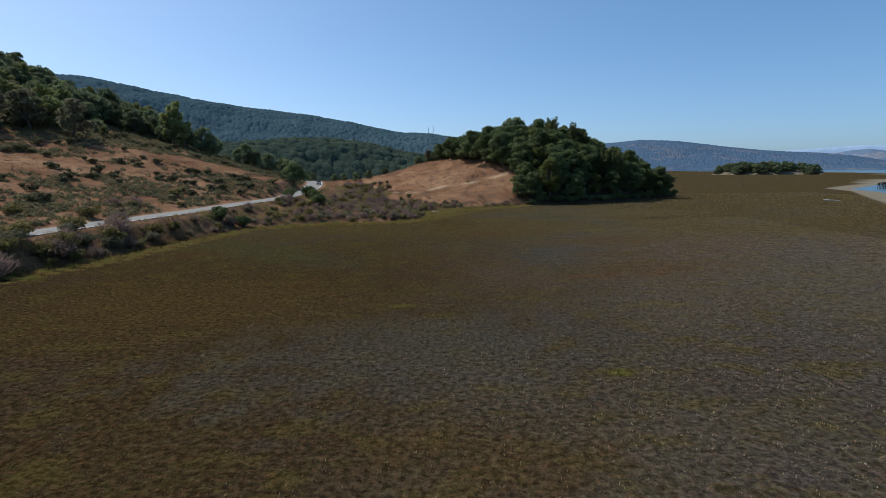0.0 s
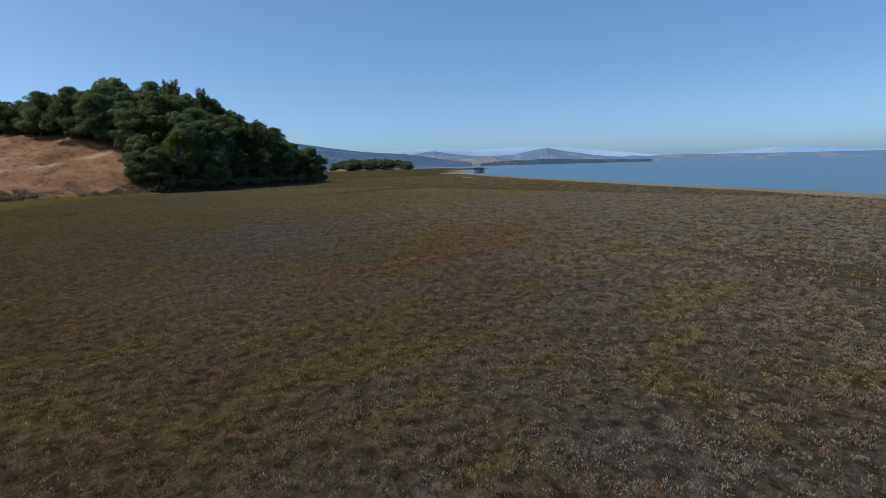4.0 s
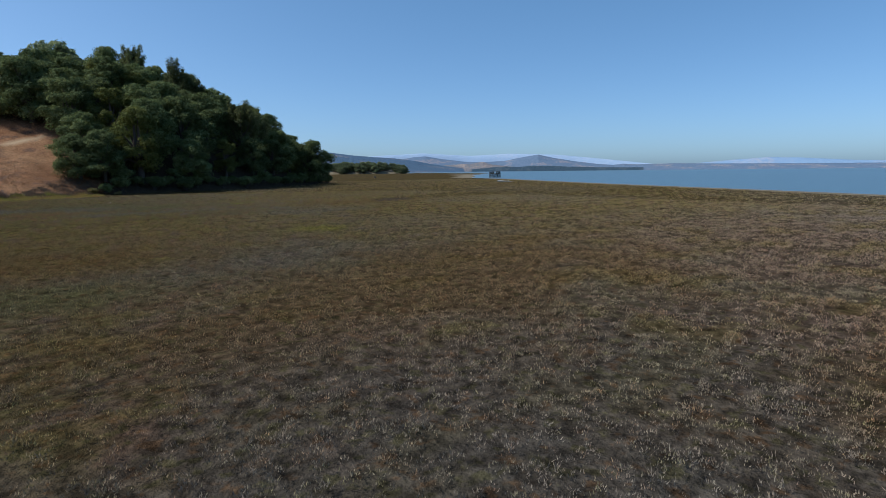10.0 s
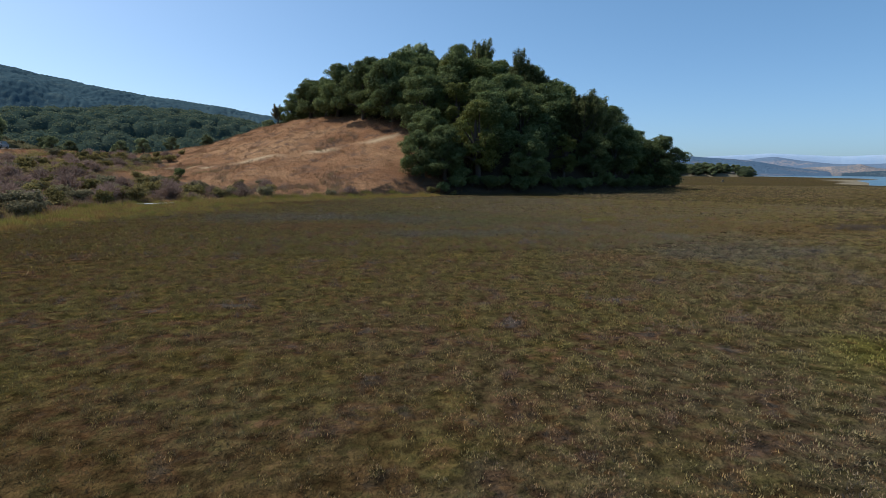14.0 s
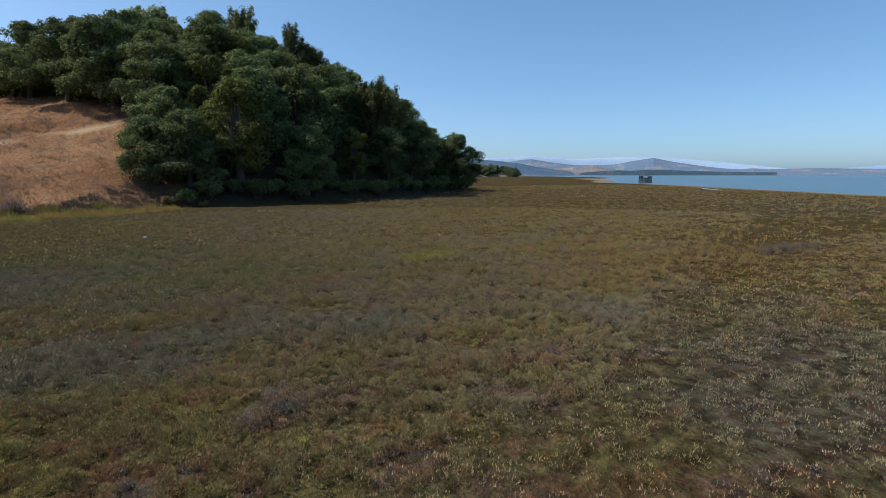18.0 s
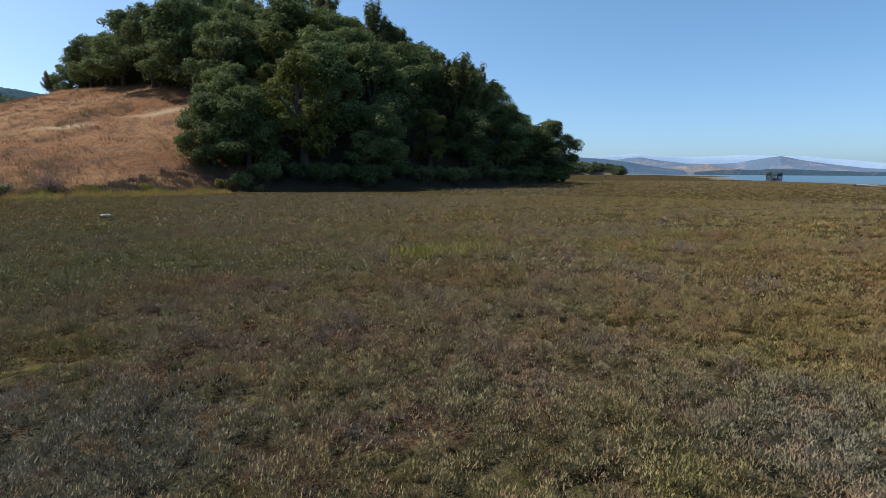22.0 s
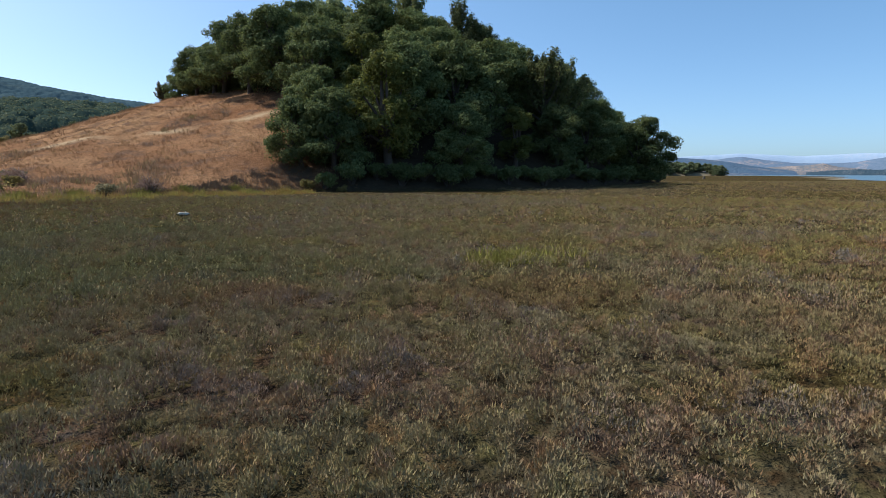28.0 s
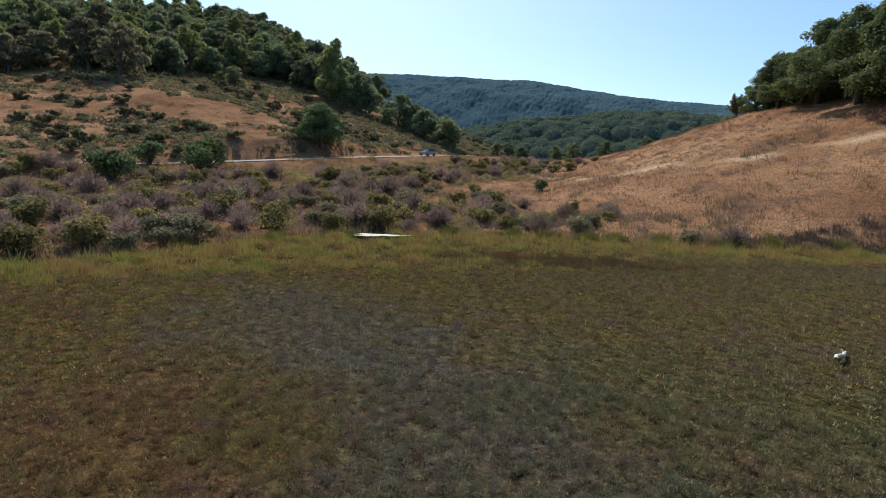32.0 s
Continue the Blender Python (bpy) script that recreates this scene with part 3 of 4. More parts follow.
def tree(name, label, mat, seed, high, wide, lumps, per_m2=15.0, size=0.25, shape="round", ragged=0.25, low=0.3):
    """A tree at the origin: trunk, limbs and a lumpy crown."""
    rnd = np.random.RandomState(seed)
    ob = thing(name, label, "tree")
    stem = high * (0.28 if shape == "round" else 0.35)
    blobs, limbs = [], []
    lean = rnd.uniform(-0.05, 0.05, 2) * high
    limbs.append([(0, 0, -0.8, 0.045 * high), (lean[0] * 0.3, lean[1] * 0.3, stem * 0.6, 0.033 * high), (lean[0], lean[1], stem, 0.027 * high), (lean[0] * 1.3, lean[1] * 1.3, high * 0.75, 0.01 * high)])
    if shape == "feather":
        for i in range(lumps):
            a, v = i * 2.4 + rnd.uniform(-0.5, 0.5), (i + 0.5) / lumps
            root = np.array([lean[0] * v, lean[1] * v, high * (0.25 + 0.45 * v)])
            out = wide * 0.5 * (1 - 0.6 * v) * rnd.uniform(0.5, 1.1)
            tip = np.array([lean[0] + out * math.cos(a), lean[1] + out * math.sin(a), min(high, root[2] + high * rnd.uniform(0.2, 0.36))])
            bend = (root + tip) / 2 + np.array([0.12 * out * math.cos(a), 0.12 * out * math.sin(a), -0.03 * high])
            limbs.append([(*root, 0.012 * high), (*bend, 0.008 * high), (*tip, 0.003 * high)])
            for u in (0.45, 0.65, 0.84, 1.0):
                c = root * (1 - u) ** 2 + bend * 2 * u * (1 - u) + tip * u * u
                br = 0.115 * wide * (1.25 - 0.7 * u) * rnd.uniform(0.7, 1.3)
                blobs.append((*c, br, br * 1.45))
    else:
        n = max(6, lumps // 3)
        for i in range(n):
            a, v = i * 2.4 + rnd.uniform(-0.4, 0.4), (i + 0.5) / n
            br = wide * rnd.uniform(0.16, 0.25)
            bh = br * rnd.uniform(0.55, 0.78)
            z = high * (low + 0.06 + (0.8 - low) * v ** 1.25) + rnd.uniform(-0.04, 0.04) * high
            reach = max(0.0, wide * 0.5 * math.sqrt(max(0.0, 1 - (max(0.0, v - 0.2) / 0.85) ** 2)) * rnd.uniform(0.8, 1.08) - br * 0.75)
            c = np.array([lean[0] + reach * math.cos(a), lean[1] + reach * math.sin(a), z])
            blobs.append((*c, br * 0.86, bh * 0.86))
            for d in unit(rnd, 10):
                d[2] = abs(d[2]) if d[2] < -0.3 else d[2]
                r = br * rnd.uniform(0.28, 0.5)
                e = c + d * np.array([br, br, bh]) * 0.82
                blobs.append((*e, r, r * rnd.uniform(0.65, 0.9)))
            limbs.append([(lean[0] * v, lean[1] * v, stem * (0.5 + 0.5 * v), 0.018 * high), (c[0] * 0.5, c[1] * 0.5, (stem + z) * 0.5, 0.012 * high), (*c, 0.004 * high)])
    part("trunk", limb_mesh("trunk", limbs, BARK), ob)
    part("crown", crown_mesh("crown", blobs, per_m2, size, rnd, mat, ragged), ob)
    return ob


def ground_z(x, y):
    return float(land(np.array([x]), np.array([y]))[0])


def plant_at(src, x, y, s, rnd, squash=1.0, sink=0.1, group="", z=None):
    z = ground_z(x, y) if z is None else z
    m = Matrix.LocRotScale((x, y, z - sink), Euler((rnd.uniform(-0.06, 0.06), rnd.uniform(-0.06, 0.06), rnd.uniform(0, 6.28))), (s, s, s * squash))
    ob = copy_thing(src, m)
    if group:
        ob["group"] = group
    return ob


def drop(src):
    for o in list(src.children_recursive) + [src]:
        bpy.data.objects.remove(o)


hill_co = np.empty(len(near_hill.data.vertices) * 3)
near_hill.data.vertices.foreach_get("co", hill_co)
hill_co = hill_co.reshape(-1, 3)
hr = np.random.RandomState(5)
hill_co = hill_co[hr.rand(len(hill_co)) < 0.75]
lean_to = unit(hr, len(hill_co))
lean_to[:, 2] = np.abs(lean_to[:, 2])
hc, hf = cards(hill_co + unit(hr, len(hill_co)) * 0.5, lean_to, 0.5, hr)
me = raw_mesh("wood_foliage", hc, hf, False)
me.materials.append(mat_leaf("hill_wood_leaves", (0.055, 0.075, 0.05), (0.125, 0.14, 0.088)))
tagged(new("wood_foliage", me), "leaf clusters over the wooded hill", "foliage", kind="stuff")

OAKS = [tree("oak_tree", "dark green live oak with a dense rounded crown", OAK, 10 + i, 11, 10.5, 48, 14.0, 0.155, "round", 0.4, 0.06) for i in range(4)]
BAYS = [tree("bay_tree", "yellow green bay tree with a full crown", OLIVE, 30 + i, 11.5, 8, 42, 16.0, 0.15, "round", 0.5, 0.06) for i in range(2)]
SPIRES = [tree("eucalyptus_tree", "tall sparse eucalyptus tree with a feathery top", FEATHER, 40 + i, 13, 9.0, 24, 10.0, 0.16, "feather", 0.9) for i in range(2)]
FEATHER_LOW = tree("young_eucalyptus_tree", "small open tree with thin grey green foliage", GREY_GREEN, 48, 11, 9, 22, 9.0, 0.18, "feather", 0.9)

FAR_OAKS = [tree("oak_tree", "dark green live oak among others on the hill", HILL_OAK, 110 + i, 11, 11.0, 33, 5.0, 0.3, "round", 0.35, 0.06) for i in range(4)]
FAR_GREY = [tree("willow_tree", "grey green willow among darker oaks", GREY_GREEN, 140 + i, 11, 10.5, 30, 5.5, 0.3, "round", 0.4, 0.15) for i in range(2)]
FAR_BAYS = [tree("bay_tree", "yellow green bay tree among oaks", HILL_BAY, 130 + i, 12, 9.5, 30, 5.5, 0.3, "round", 0.35, 0.15) for i in range(2)]

rnd = np.random.RandomState(77)
taken = []


def free(x, y, gap):
    if any((x - a) ** 2 + (y - b) ** 2 < gap * gap for a, b in taken):
        return False
    taken.append((x, y))
    return True


def inside_grove(x, y):
    if not (-18 < x < 101 and 205 < y < 318):
        return False
    foot = np.interp(x, [-30, 3, 20, 33, 50, 75, 88, 95, 112, 121], [186, 184, 196, 207, 211, 221, 236, 243, 262, 272])
    back = np.interp(x, [-18, 20, 50, 80, 112], [318, 312, 302, 290, 282])
    return x > np.interp(y, *EDGE) + 3 and foot + 2.5 < y < back


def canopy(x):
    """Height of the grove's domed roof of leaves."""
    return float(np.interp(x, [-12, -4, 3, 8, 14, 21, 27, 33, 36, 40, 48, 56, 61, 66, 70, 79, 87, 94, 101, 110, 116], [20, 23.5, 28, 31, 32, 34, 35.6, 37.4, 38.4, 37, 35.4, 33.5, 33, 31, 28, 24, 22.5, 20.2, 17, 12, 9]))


# marked trees of the grove first: x, y, kind, size
for x, y, kind, s in [(28.5, 241, OAKS[0], 1.33), (21.5, 250, OAKS[3], 1.3), (14.5, 262, OAKS[1], 1.25), (6, 275, OAKS[2], 1.1), (-1, 286, OAKS[0], 0.8), (-6, 292, FEATHER_LOW, 0.6),
                      (60.2, 245.7, SPIRES[0], 1.2), (63, 244.5, SPIRES[1], 1.0), (70.8, 230.5, SPIRES[1], 1.25), (74.6, 232, SPIRES[0], 1.1), (51, 249, SPIRES[1], 1.12), (44, 216, BAYS[1], 1.4), (63.5, 222, BAYS[0], 0.82)]:
    taken.append((x, y))
    plant_at(kind, x, y, s, rnd, group="trees of the grove")
for x, y, kind, s in [(113.5, 270, SPIRES[0], 0.58), (110.5, 267, SPIRES[1], 0.66), (103, 262, OAKS[2], 0.7), (107, 266, BAYS[0], 0.6), (37, 213.5, OAKS[0], 0.95), (33, 213.5, OAKS[1], 0.8), (34, 221, OAKS[2], 0.95), (54, 217, OAKS[1], 0.85), (72, 227, OAKS[3], 0.9), (81, 235, OAKS[3], 0.95), (92, 248, BAYS[1], 0.85)]:
    taken.append((x, y))
    plant_at(kind, x, y, s, rnd, group="trees of the grove")
for i in range(2600):
    x, y = rnd.uniform(-18, 112), rnd.uniform(205, 318)
    if inside_grove(x, y) and free(x, y, 6.0):
        deep = y > np.interp(x, [-20, 33, 75, 112], [300, 262, 256, 275])
        src = (FAR_OAKS if deep else OAKS)[rnd.randint(4)] if rnd.rand() < 0.86 else (FAR_BAYS if deep else BAYS)[rnd.randint(2)]
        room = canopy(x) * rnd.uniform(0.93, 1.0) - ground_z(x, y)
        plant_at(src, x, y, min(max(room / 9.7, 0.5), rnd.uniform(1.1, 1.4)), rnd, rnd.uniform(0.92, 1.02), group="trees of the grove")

# undergrowth hides the feet of the grove
SHRUBS = []


def bush(name, label, mat, seed, wide, high, lumps, per_m2=38.0, size=0.09, ragged=0.45):
    """A low shrub: short stems and a lumpy crown."""
    r = np.random.RandomState(seed)
    ob = thing(name, label, "bush")
    blobs, limbs = [], []
    for i in range(lumps):
        a = i * 2.4 + r.uniform(-0.4, 0.4)
        reach = wide * 0.36 * math.sqrt((i + 0.3) / lumps) * r.uniform(0.7, 1.2)
        br = wide * r.uniform(0.12, 0.22)
        z = high * r.uniform(0.3, 0.72)
        c = np.array([reach * math.cos(a), reach * math.sin(a), z])
        bh = min(br, high * 0.36)
        blobs.append((*c, br, bh))
        for d in unit(r, 4):
            e = c + np.array([d[0], d[1], abs(d[2])]) * np.array([br, br, bh])
            blobs.append((*e, br * r.uniform(0.3, 0.5), bh * r.uniform(0.3, 0.55)))
        limbs.append([(0.1 * c[0], 0.1 * c[1], -0.15, 0.05), (c[0] * 0.55, c[1] * 0.55, z * 0.5, 0.035), (*c, 0.012)])
    part("stem_tangle", limb_mesh("stem_tangle", limbs, BARK, 5), ob)["kind"] = "stuff"
    part("foliage", crown_mesh("foliage", blobs, per_m2, size, r, mat, ragged), ob)
    return ob


def twig_bush(name, label, mat, seed, wide, high, n=420):
    """A leafless shrub of many thin forking twigs."""
    r = np.random.RandomState(seed)
    ob = thing(name, label, "bush")
    a, s = r.uniform(0, 6.283, n), r.rand(n) ** 0.6
    tip = np.stack([np.cos(a) * s * wide / 2, np.sin(a) * s * wide / 2, high * (1 - 0.5 * s * s) * r.uniform(0.6, 1.0, n)], 1)
    root = tip * np.array([0.12, 0.12, 0]) + r.randn(n, 3) * np.array([0.05, 0.05, 0])
    mid = root * 0.4 + tip * 0.6 + r.randn(n, 3) * 0.06 * high
    sd = unit(r, n) * 0.022
    co = np.stack([root - sd, root + sd, mid + sd * 0.7, mid - sd * 0.7, mid - sd, mid + sd, tip + sd * 0.3, tip - sd * 0.3], 1).reshape(-1, 3)
    me = raw_mesh("twig_tangle", co, np.arange(8 * n).reshape(-1, 4), False)
    me.materials.append(mat)
    part("twig_tangle", me, ob)["kind"] = "stuff"
    k = n // 2
    c2, f2 = cards(tip[:k] * r.uniform(0.7, 1.0, (k, 1)), unit(r, k), 0.1, r)
    me = raw_mesh("seed_tuft", c2, f2, False)
    me.materials.append(mat)
    part("seed_tuft", me, ob)["kind"] = "stuff"
    return ob


BRUSH = [bush("coyote_brush", "olive green coyote brush growing on the dry slope", SCRUB, 60 + i, 2.6, 1.5, 13) for i in range(3)]
FAR_BRUSH = [bush("chaparral_bush", "olive chaparral bush on the dry hillside", HILL_SCRUB, 160 + i, 2.6, 1.5, 9, 12.0, 0.18) for i in range(3)]
DARK = [bush("toyon_bush", "dense dark green evergreen bush", OAK, 70 + i, 3.4, 2.6, 15, 26, 0.115) for i in range(2)]
GREY = [bush("sage_bush", "grey green sagebrush with a soft outline", GREY_GREEN, 80 + i, 2.4, 1.3, 12, 38, 0.08) for i in range(2)]
TWIGGY = [twig_bush("dry_bush", "leafless grey brown dry bush", TWIG, 90 + i, 3.0, 1.9) for i in range(2)]

rnd = np.random.RandomState(123)
taken.clear()
# marked bushes and single trees: x, y, kind, size
MARKED = [(-12.1, 218.6, DARK[0], 0.75), (-48, 175.7, DARK[1], 1.35), (-41, 179.4, DARK[0], 1.5), (-7.1, 164.3, GREY[0], 1.5), (-15.9, 161.9, TWIGGY[0], 1.0), (-12.4, 163, BRUSH[0], 1.1),
          (-10, 190, TWIGGY[1], 1.25), (-14.2, 205.3, BRUSH[1], 1.0), (-2, 195.6, GREY[1], 1.4), (2.7, 200.5, TWIGGY[0], 1.0), (-6.5, 154.4, BRUSH[2], 1.3), (-51.6, 129.2, DARK[0], 1.5),
          (-47, 131, DARK[1], 1.2), (-36.9, 168, DARK[1], 1.6), (-43.7, 181.9, DARK[0], 1.7), (-11.6, 148, GREY[0], 1.6), (-63.6, 84, BRUSH[0], 1.6), (-56.6, 88, GREY[1], 1.7), (-57.3, 80, BRUSH[1], 1.6),
          (-7.5, 151, TWIGGY[1], 1.3), (-6.8, 158, BRUSH[0], 1.3), (-12.3, 147.4, TWIGGY[0], 1.3), (34, 208.3, BRUSH[2], 0.8), (38, 208, BRUSH[1], 0.6), (20, 199, TWIGGY[0], 1.0), (17, 197, GREY[0], 0.9)]
MARKED += [(float(np.interp(v, ROAD[:, 1], ROAD[:, 0])) + 4.6 + (i * 29 % 5) * 1.1, v, (GREY + BRUSH + TWIGGY)[i * 3 % 7], 1.4 + (i * 31 % 6) * 0.13) for i, v in enumerate(np.arange(48.0, 106.0, 2.1).tolist())]
MARKED += [(36 + 3.1 * i, float(np.interp(36 + 3.1 * i, [33, 50, 75, 88, 95, 112, 121], [207, 211, 221, 236, 243, 262, 272])) + 1.0 + (i * 37 % 5) * 0.5, DARK[i % 2], 0.85 + (i * 53 % 7) * 0.07) for i in range(27)]
for x, y, kind, s in MARKED:
    taken.append((x, y))
    plant_at(kind, x, y, s, rnd, group="bushes of the scrub")
big = tree("oak_tree", "lone round live oak on the cut bank above the road", OAK, 15, 8.0, 9.6, 48, 17.0, 0.16, "round", 0.35, 0.14)
plant_at(big, -55.2, 208.5, 1.0, rnd)


def scatter(n, x0, x1, y0, y1):
    """Seeds with their height, distance from the marsh edge and the road, and sides."""
    x, y = rnd.uniform(x0, x1, n), rnd.uniform(y0, y1, n)
    d, ds = line_dist(x, y, TOE)
    q, qs = line_dist(x, y, ROAD)
    return zip(x.tolist(), y.tolist(), land(x, y).tolist(), (d * ds).tolist(), (q * qs).tolist(), wave(x, y, 26, 21).tolist(), (wave(x, y, 45, 22) + 0.5 * wave(x, y, 16, 23)).tolist())


count = 0
for x, y, z, d, q, w1, w2 in scatter(6000, -85, 8, 40, 260):
    if count > 298:
        break
    if d < 1.5 or q > -6 or (y > 176 and q > -13) or (x > -22 and y > 206) or (-15 < x < -9 and 142 < y < 147):
        continue
    if w1 < rnd.uniform(-1.2, 0.4) or not free(x, y, 1.9):
        continue
    pool = (BRUSH + GREY + TWIGGY + TWIGGY) if d < 25 else (BRUSH + BRUSH + GREY + TWIGGY + TWIGGY)
    plant_at(pool[rnd.randint(len(pool))], x, y, rnd.uniform(0.6, 1.35), rnd, rnd.uniform(0.8, 1.15), group="bushes of the scrub", z=z)
    count += 1
count = 0
for x, y, z, d, q, w1, w2 in scatter(6000, -190, -52, 70, 330):
    if count > 290:
        break
    if q < 5.5 or z > 33:
        continue
    if w2 < rnd.uniform(-0.7, 0.9) or not free(x, y, 2.1):
        continue
    pool = FAR_BRUSH if y > 150 or x < -80 else BRUSH + GREY + TWIGGY[:1]
    plant_at(pool[rnd.randint(len(pool))], x, y, rnd.uniform(0.7, 1.7), rnd, rnd.uniform(0.7, 1.0), group="bushes of the hillside", z=z)
    count += 1

# the wood along the top of the west hill
taken.clear()
for x, y, kind, s in [(-129, 265, FAR_OAKS[0], 1.2), (-114, 262, FAR_OAKS[1], 1.15), (-119, 260, FAR_BAYS[1], 1.1), (-109, 264, FAR_OAKS[2], 0.95), (-94, 263, FAR_OAKS[0], 0.95), (-90, 266, FAR_OAKS[3], 0.8), (-82, 263, FAR_OAKS[2], 0.9), (-76, 265, FAR_BAYS[0], 0.75), (-71.5, 262, FAR_OAKS[1], 0.85),
                      (-64, 275, FAR_OAKS[3], 0.42), (-43, 282, FAR_OAKS[3], 0.45), (-50, 284, FAR_OAKS[2], 0.4), (-38, 290, FAR_OAKS[2], 0.45), (-30, 300, FAR_OAKS[1], 0.4), (-70, 296, FAR_OAKS[2], 0.45), (-58, 300, FAR_OAKS[0], 0.4), (-82, 305, FAR_OAKS[1], 0.5), (-138, 270, FAR_OAKS[1], 1.1)]:
    taken.append((x, y))
    plant_at(kind, x, y, s, rnd, group="trees of the west hill")
plant_at(FAR_BAYS[1], -126, 262, 1.25, rnd, 1.45, group="trees of the west hill")
for x, y, kind, s in [(-172, 285, FAR_OAKS[3], 1.6), (-153, 288, FAR_BAYS[0], 1.3), (-149, 283, FAR_OAKS[1], 1.25), (-166, 300, FAR_OAKS[2], 1.2), (-160, 236, FAR_OAKS[0], 0.9), (-145, 236, FAR_OAKS[1], 0.6), (-138, 228, FAR_BAYS[1], 0.45)]:
    taken.append((x, y))
    plant_at(kind, x, y, s, rnd, group="trees of the west hill")
for x, y, z, d, q, w1, w2 in scatter(6000, -265, -120, 130, 330):
    if z < float(np.interp(y, [180, 240], [26, 35])) + 2.5 * w1 or z > 66 or not free(x, y, 7.2):
        continue
    k = rnd.rand()
    src = FAR_OAKS[rnd.randint(4)] if k < 0.5 else FAR_BAYS[rnd.randint(2)] if k < 0.8 else FAR_GREY[rnd.randint(2)]
    plant_at(src, x, y, rnd.uniform(0.85, 1.25), rnd, rnd.uniform(0.9, 1.15), group="trees of the west hill", z=z)


# ---- fine plant cover ----
def mat_blades(name, colour, light=0.06):
    k = Nodes(name)
    col = colour(k)
    col = k.hsv(col, h=k.math("ADD", 0.485, k.math("MULTIPLY", k.island(), 0.03)), v=k.math("ADD", 0.9, k.math("MULTIPLY", k.island(), 0.34)))
    k.b.inputs["Specular IOR Level"].default_value = 0.06
    m = k.done(col, 0.85)
    tr = k.t.nodes.new("ShaderNodeBsdfTranslucent")
    k.put(tr.inputs[0], k.hsv(col, v=1.3))
    # thin sprigs scatter light as a soft mat, so their shading leans to the upright
    half = k.t.nodes.new("ShaderNodeVectorMath")
    half.operation = "MULTIPLY_ADD"
    k.t.links.new(k.geo.outputs["Normal"], half.inputs[0])
    half.inputs[1].default_value, half.inputs[2].default_value = (0.45, 0.45, 0.45), (0, 0, 0.8)
    soft_n = k.t.nodes.new("ShaderNodeVectorMath")
    soft_n.operation = "NORMALIZE"
    k.t.links.new(half.outputs[0], soft_n.inputs[0])
    k.t.links.new(soft_n.outputs[0], k.b.inputs["Normal"])
    mx = k.t.nodes.new("ShaderNodeMixShader")
    mx.inputs[0].default_value = light
    k.t.links.new(k.b.outputs[0], mx.inputs[1])
    k.t.links.new(tr.outputs[0], mx.inputs[2])
    k.t.links.new(mx.outputs[0], k.out.inputs[0])
    return m


def blades(name, label, px, py, high, width, per, spread, mat, seed, lean=0.5, category="plants", dome=0.0, stalk=0.0):
    """Tufts of thin leaning blades, all in one mesh; with a dome they stand on a rounded clump."""
    r = np.random.RandomState(seed)
    n = len(px)
    k = n * per
    a, s = r.uniform(0, 6.283, k), np.sqrt(r.rand(k))
    size = r.uniform(0.6, 1.4, n)
    sp = np.repeat(spread * size, per)
    h = (stalk or np.repeat(high, per)) * r.uniform(0.5, 1.3, k)
    w = width * r.uniform(0.6, 1.3, k)
    bx, by = np.repeat(px, per) + np.cos(a) * s * sp, np.repeat(py, per) + np.sin(a) * s * sp
    lift = np.repeat(dome * size * high, per) * (1 - s * s)
    bz = np.repeat(land(px, py), per) - 0.03 + (0.05 if dome else 0.0) + lift
    l = lean * (r.uniform(0.2, 1.0, k) if dome == 0 else 0.25 + 0.9 * s) * h
    loose = 0.3 if dome else 0.12
    tx, ty = bx + np.cos(a) * l + r.randn(k) * loose * h, by + np.sin(a) * l + r.randn(k) * loose * h
    th = r.uniform(0, 6.283, k)
    ox, oy = np.cos(th) * w, np.sin(th) * w
    co = np.stack([np.stack([bx - ox, by - oy, bz], 1), np.stack([bx + ox, by + oy, bz], 1), np.stack([tx + ox * 0.5, ty + oy * 0.5, bz + h], 1)], 1).reshape(-1, 3)
    me = raw_mesh(name, co, np.arange(3 * k).reshape(-1, 3), False)
    me.materials.append(mat)
    return tagged(new(name, me), label, category, kind="stuff")


PICKLE = mat_blades("pickleweed", marsh_colour, 0.14)
r = np.random.RandomState(9)


def marsh_points(n, x0, x1, y0, y1, keep):
    x, y = r.uniform(x0, x1, n), r.uniform(y0, y1, n)
    d, s = line_dist(x, y, TOE)
    e, t = line_dist(x, y, SHORE)
    ok = ((s < 0) | (d < 0.5)) & (t > 0) & keep(x, y) & (wave(x, y, 0.9, 35) + 0.6 * wave(x, y, 2.6, 36) > -1.3)
    return x[ok], y[ok]


def tuft_high(x, y):
    return np.clip(0.11 + 0.06 * wave(x, y, 0.7, 31) + 0.06 * wave(x, y, 2.0, 33) + 0.03 * wave(x, y, 6.0, 32), 0.05, 0.32)


def stand(x, y):
    return np.hypot(x - 38, y - 143)


def fan(x, y):
    """Inside the stretch of marsh in front of the last stand."""
    az = np.degrees(np.arctan2(x - 38, y - 140))
    return (az > -95) & (az < 60 + 5 * wave(x, y, 9, 91) + 4 * wave(x, y, 2.5, 92))


def off_path(x, y):
    px = np.interp(y, [0, 45, 63, 85, 100, 120, 141], [0, 2, 13, 16, 22, 24, 37])
    return np.abs(x - px)


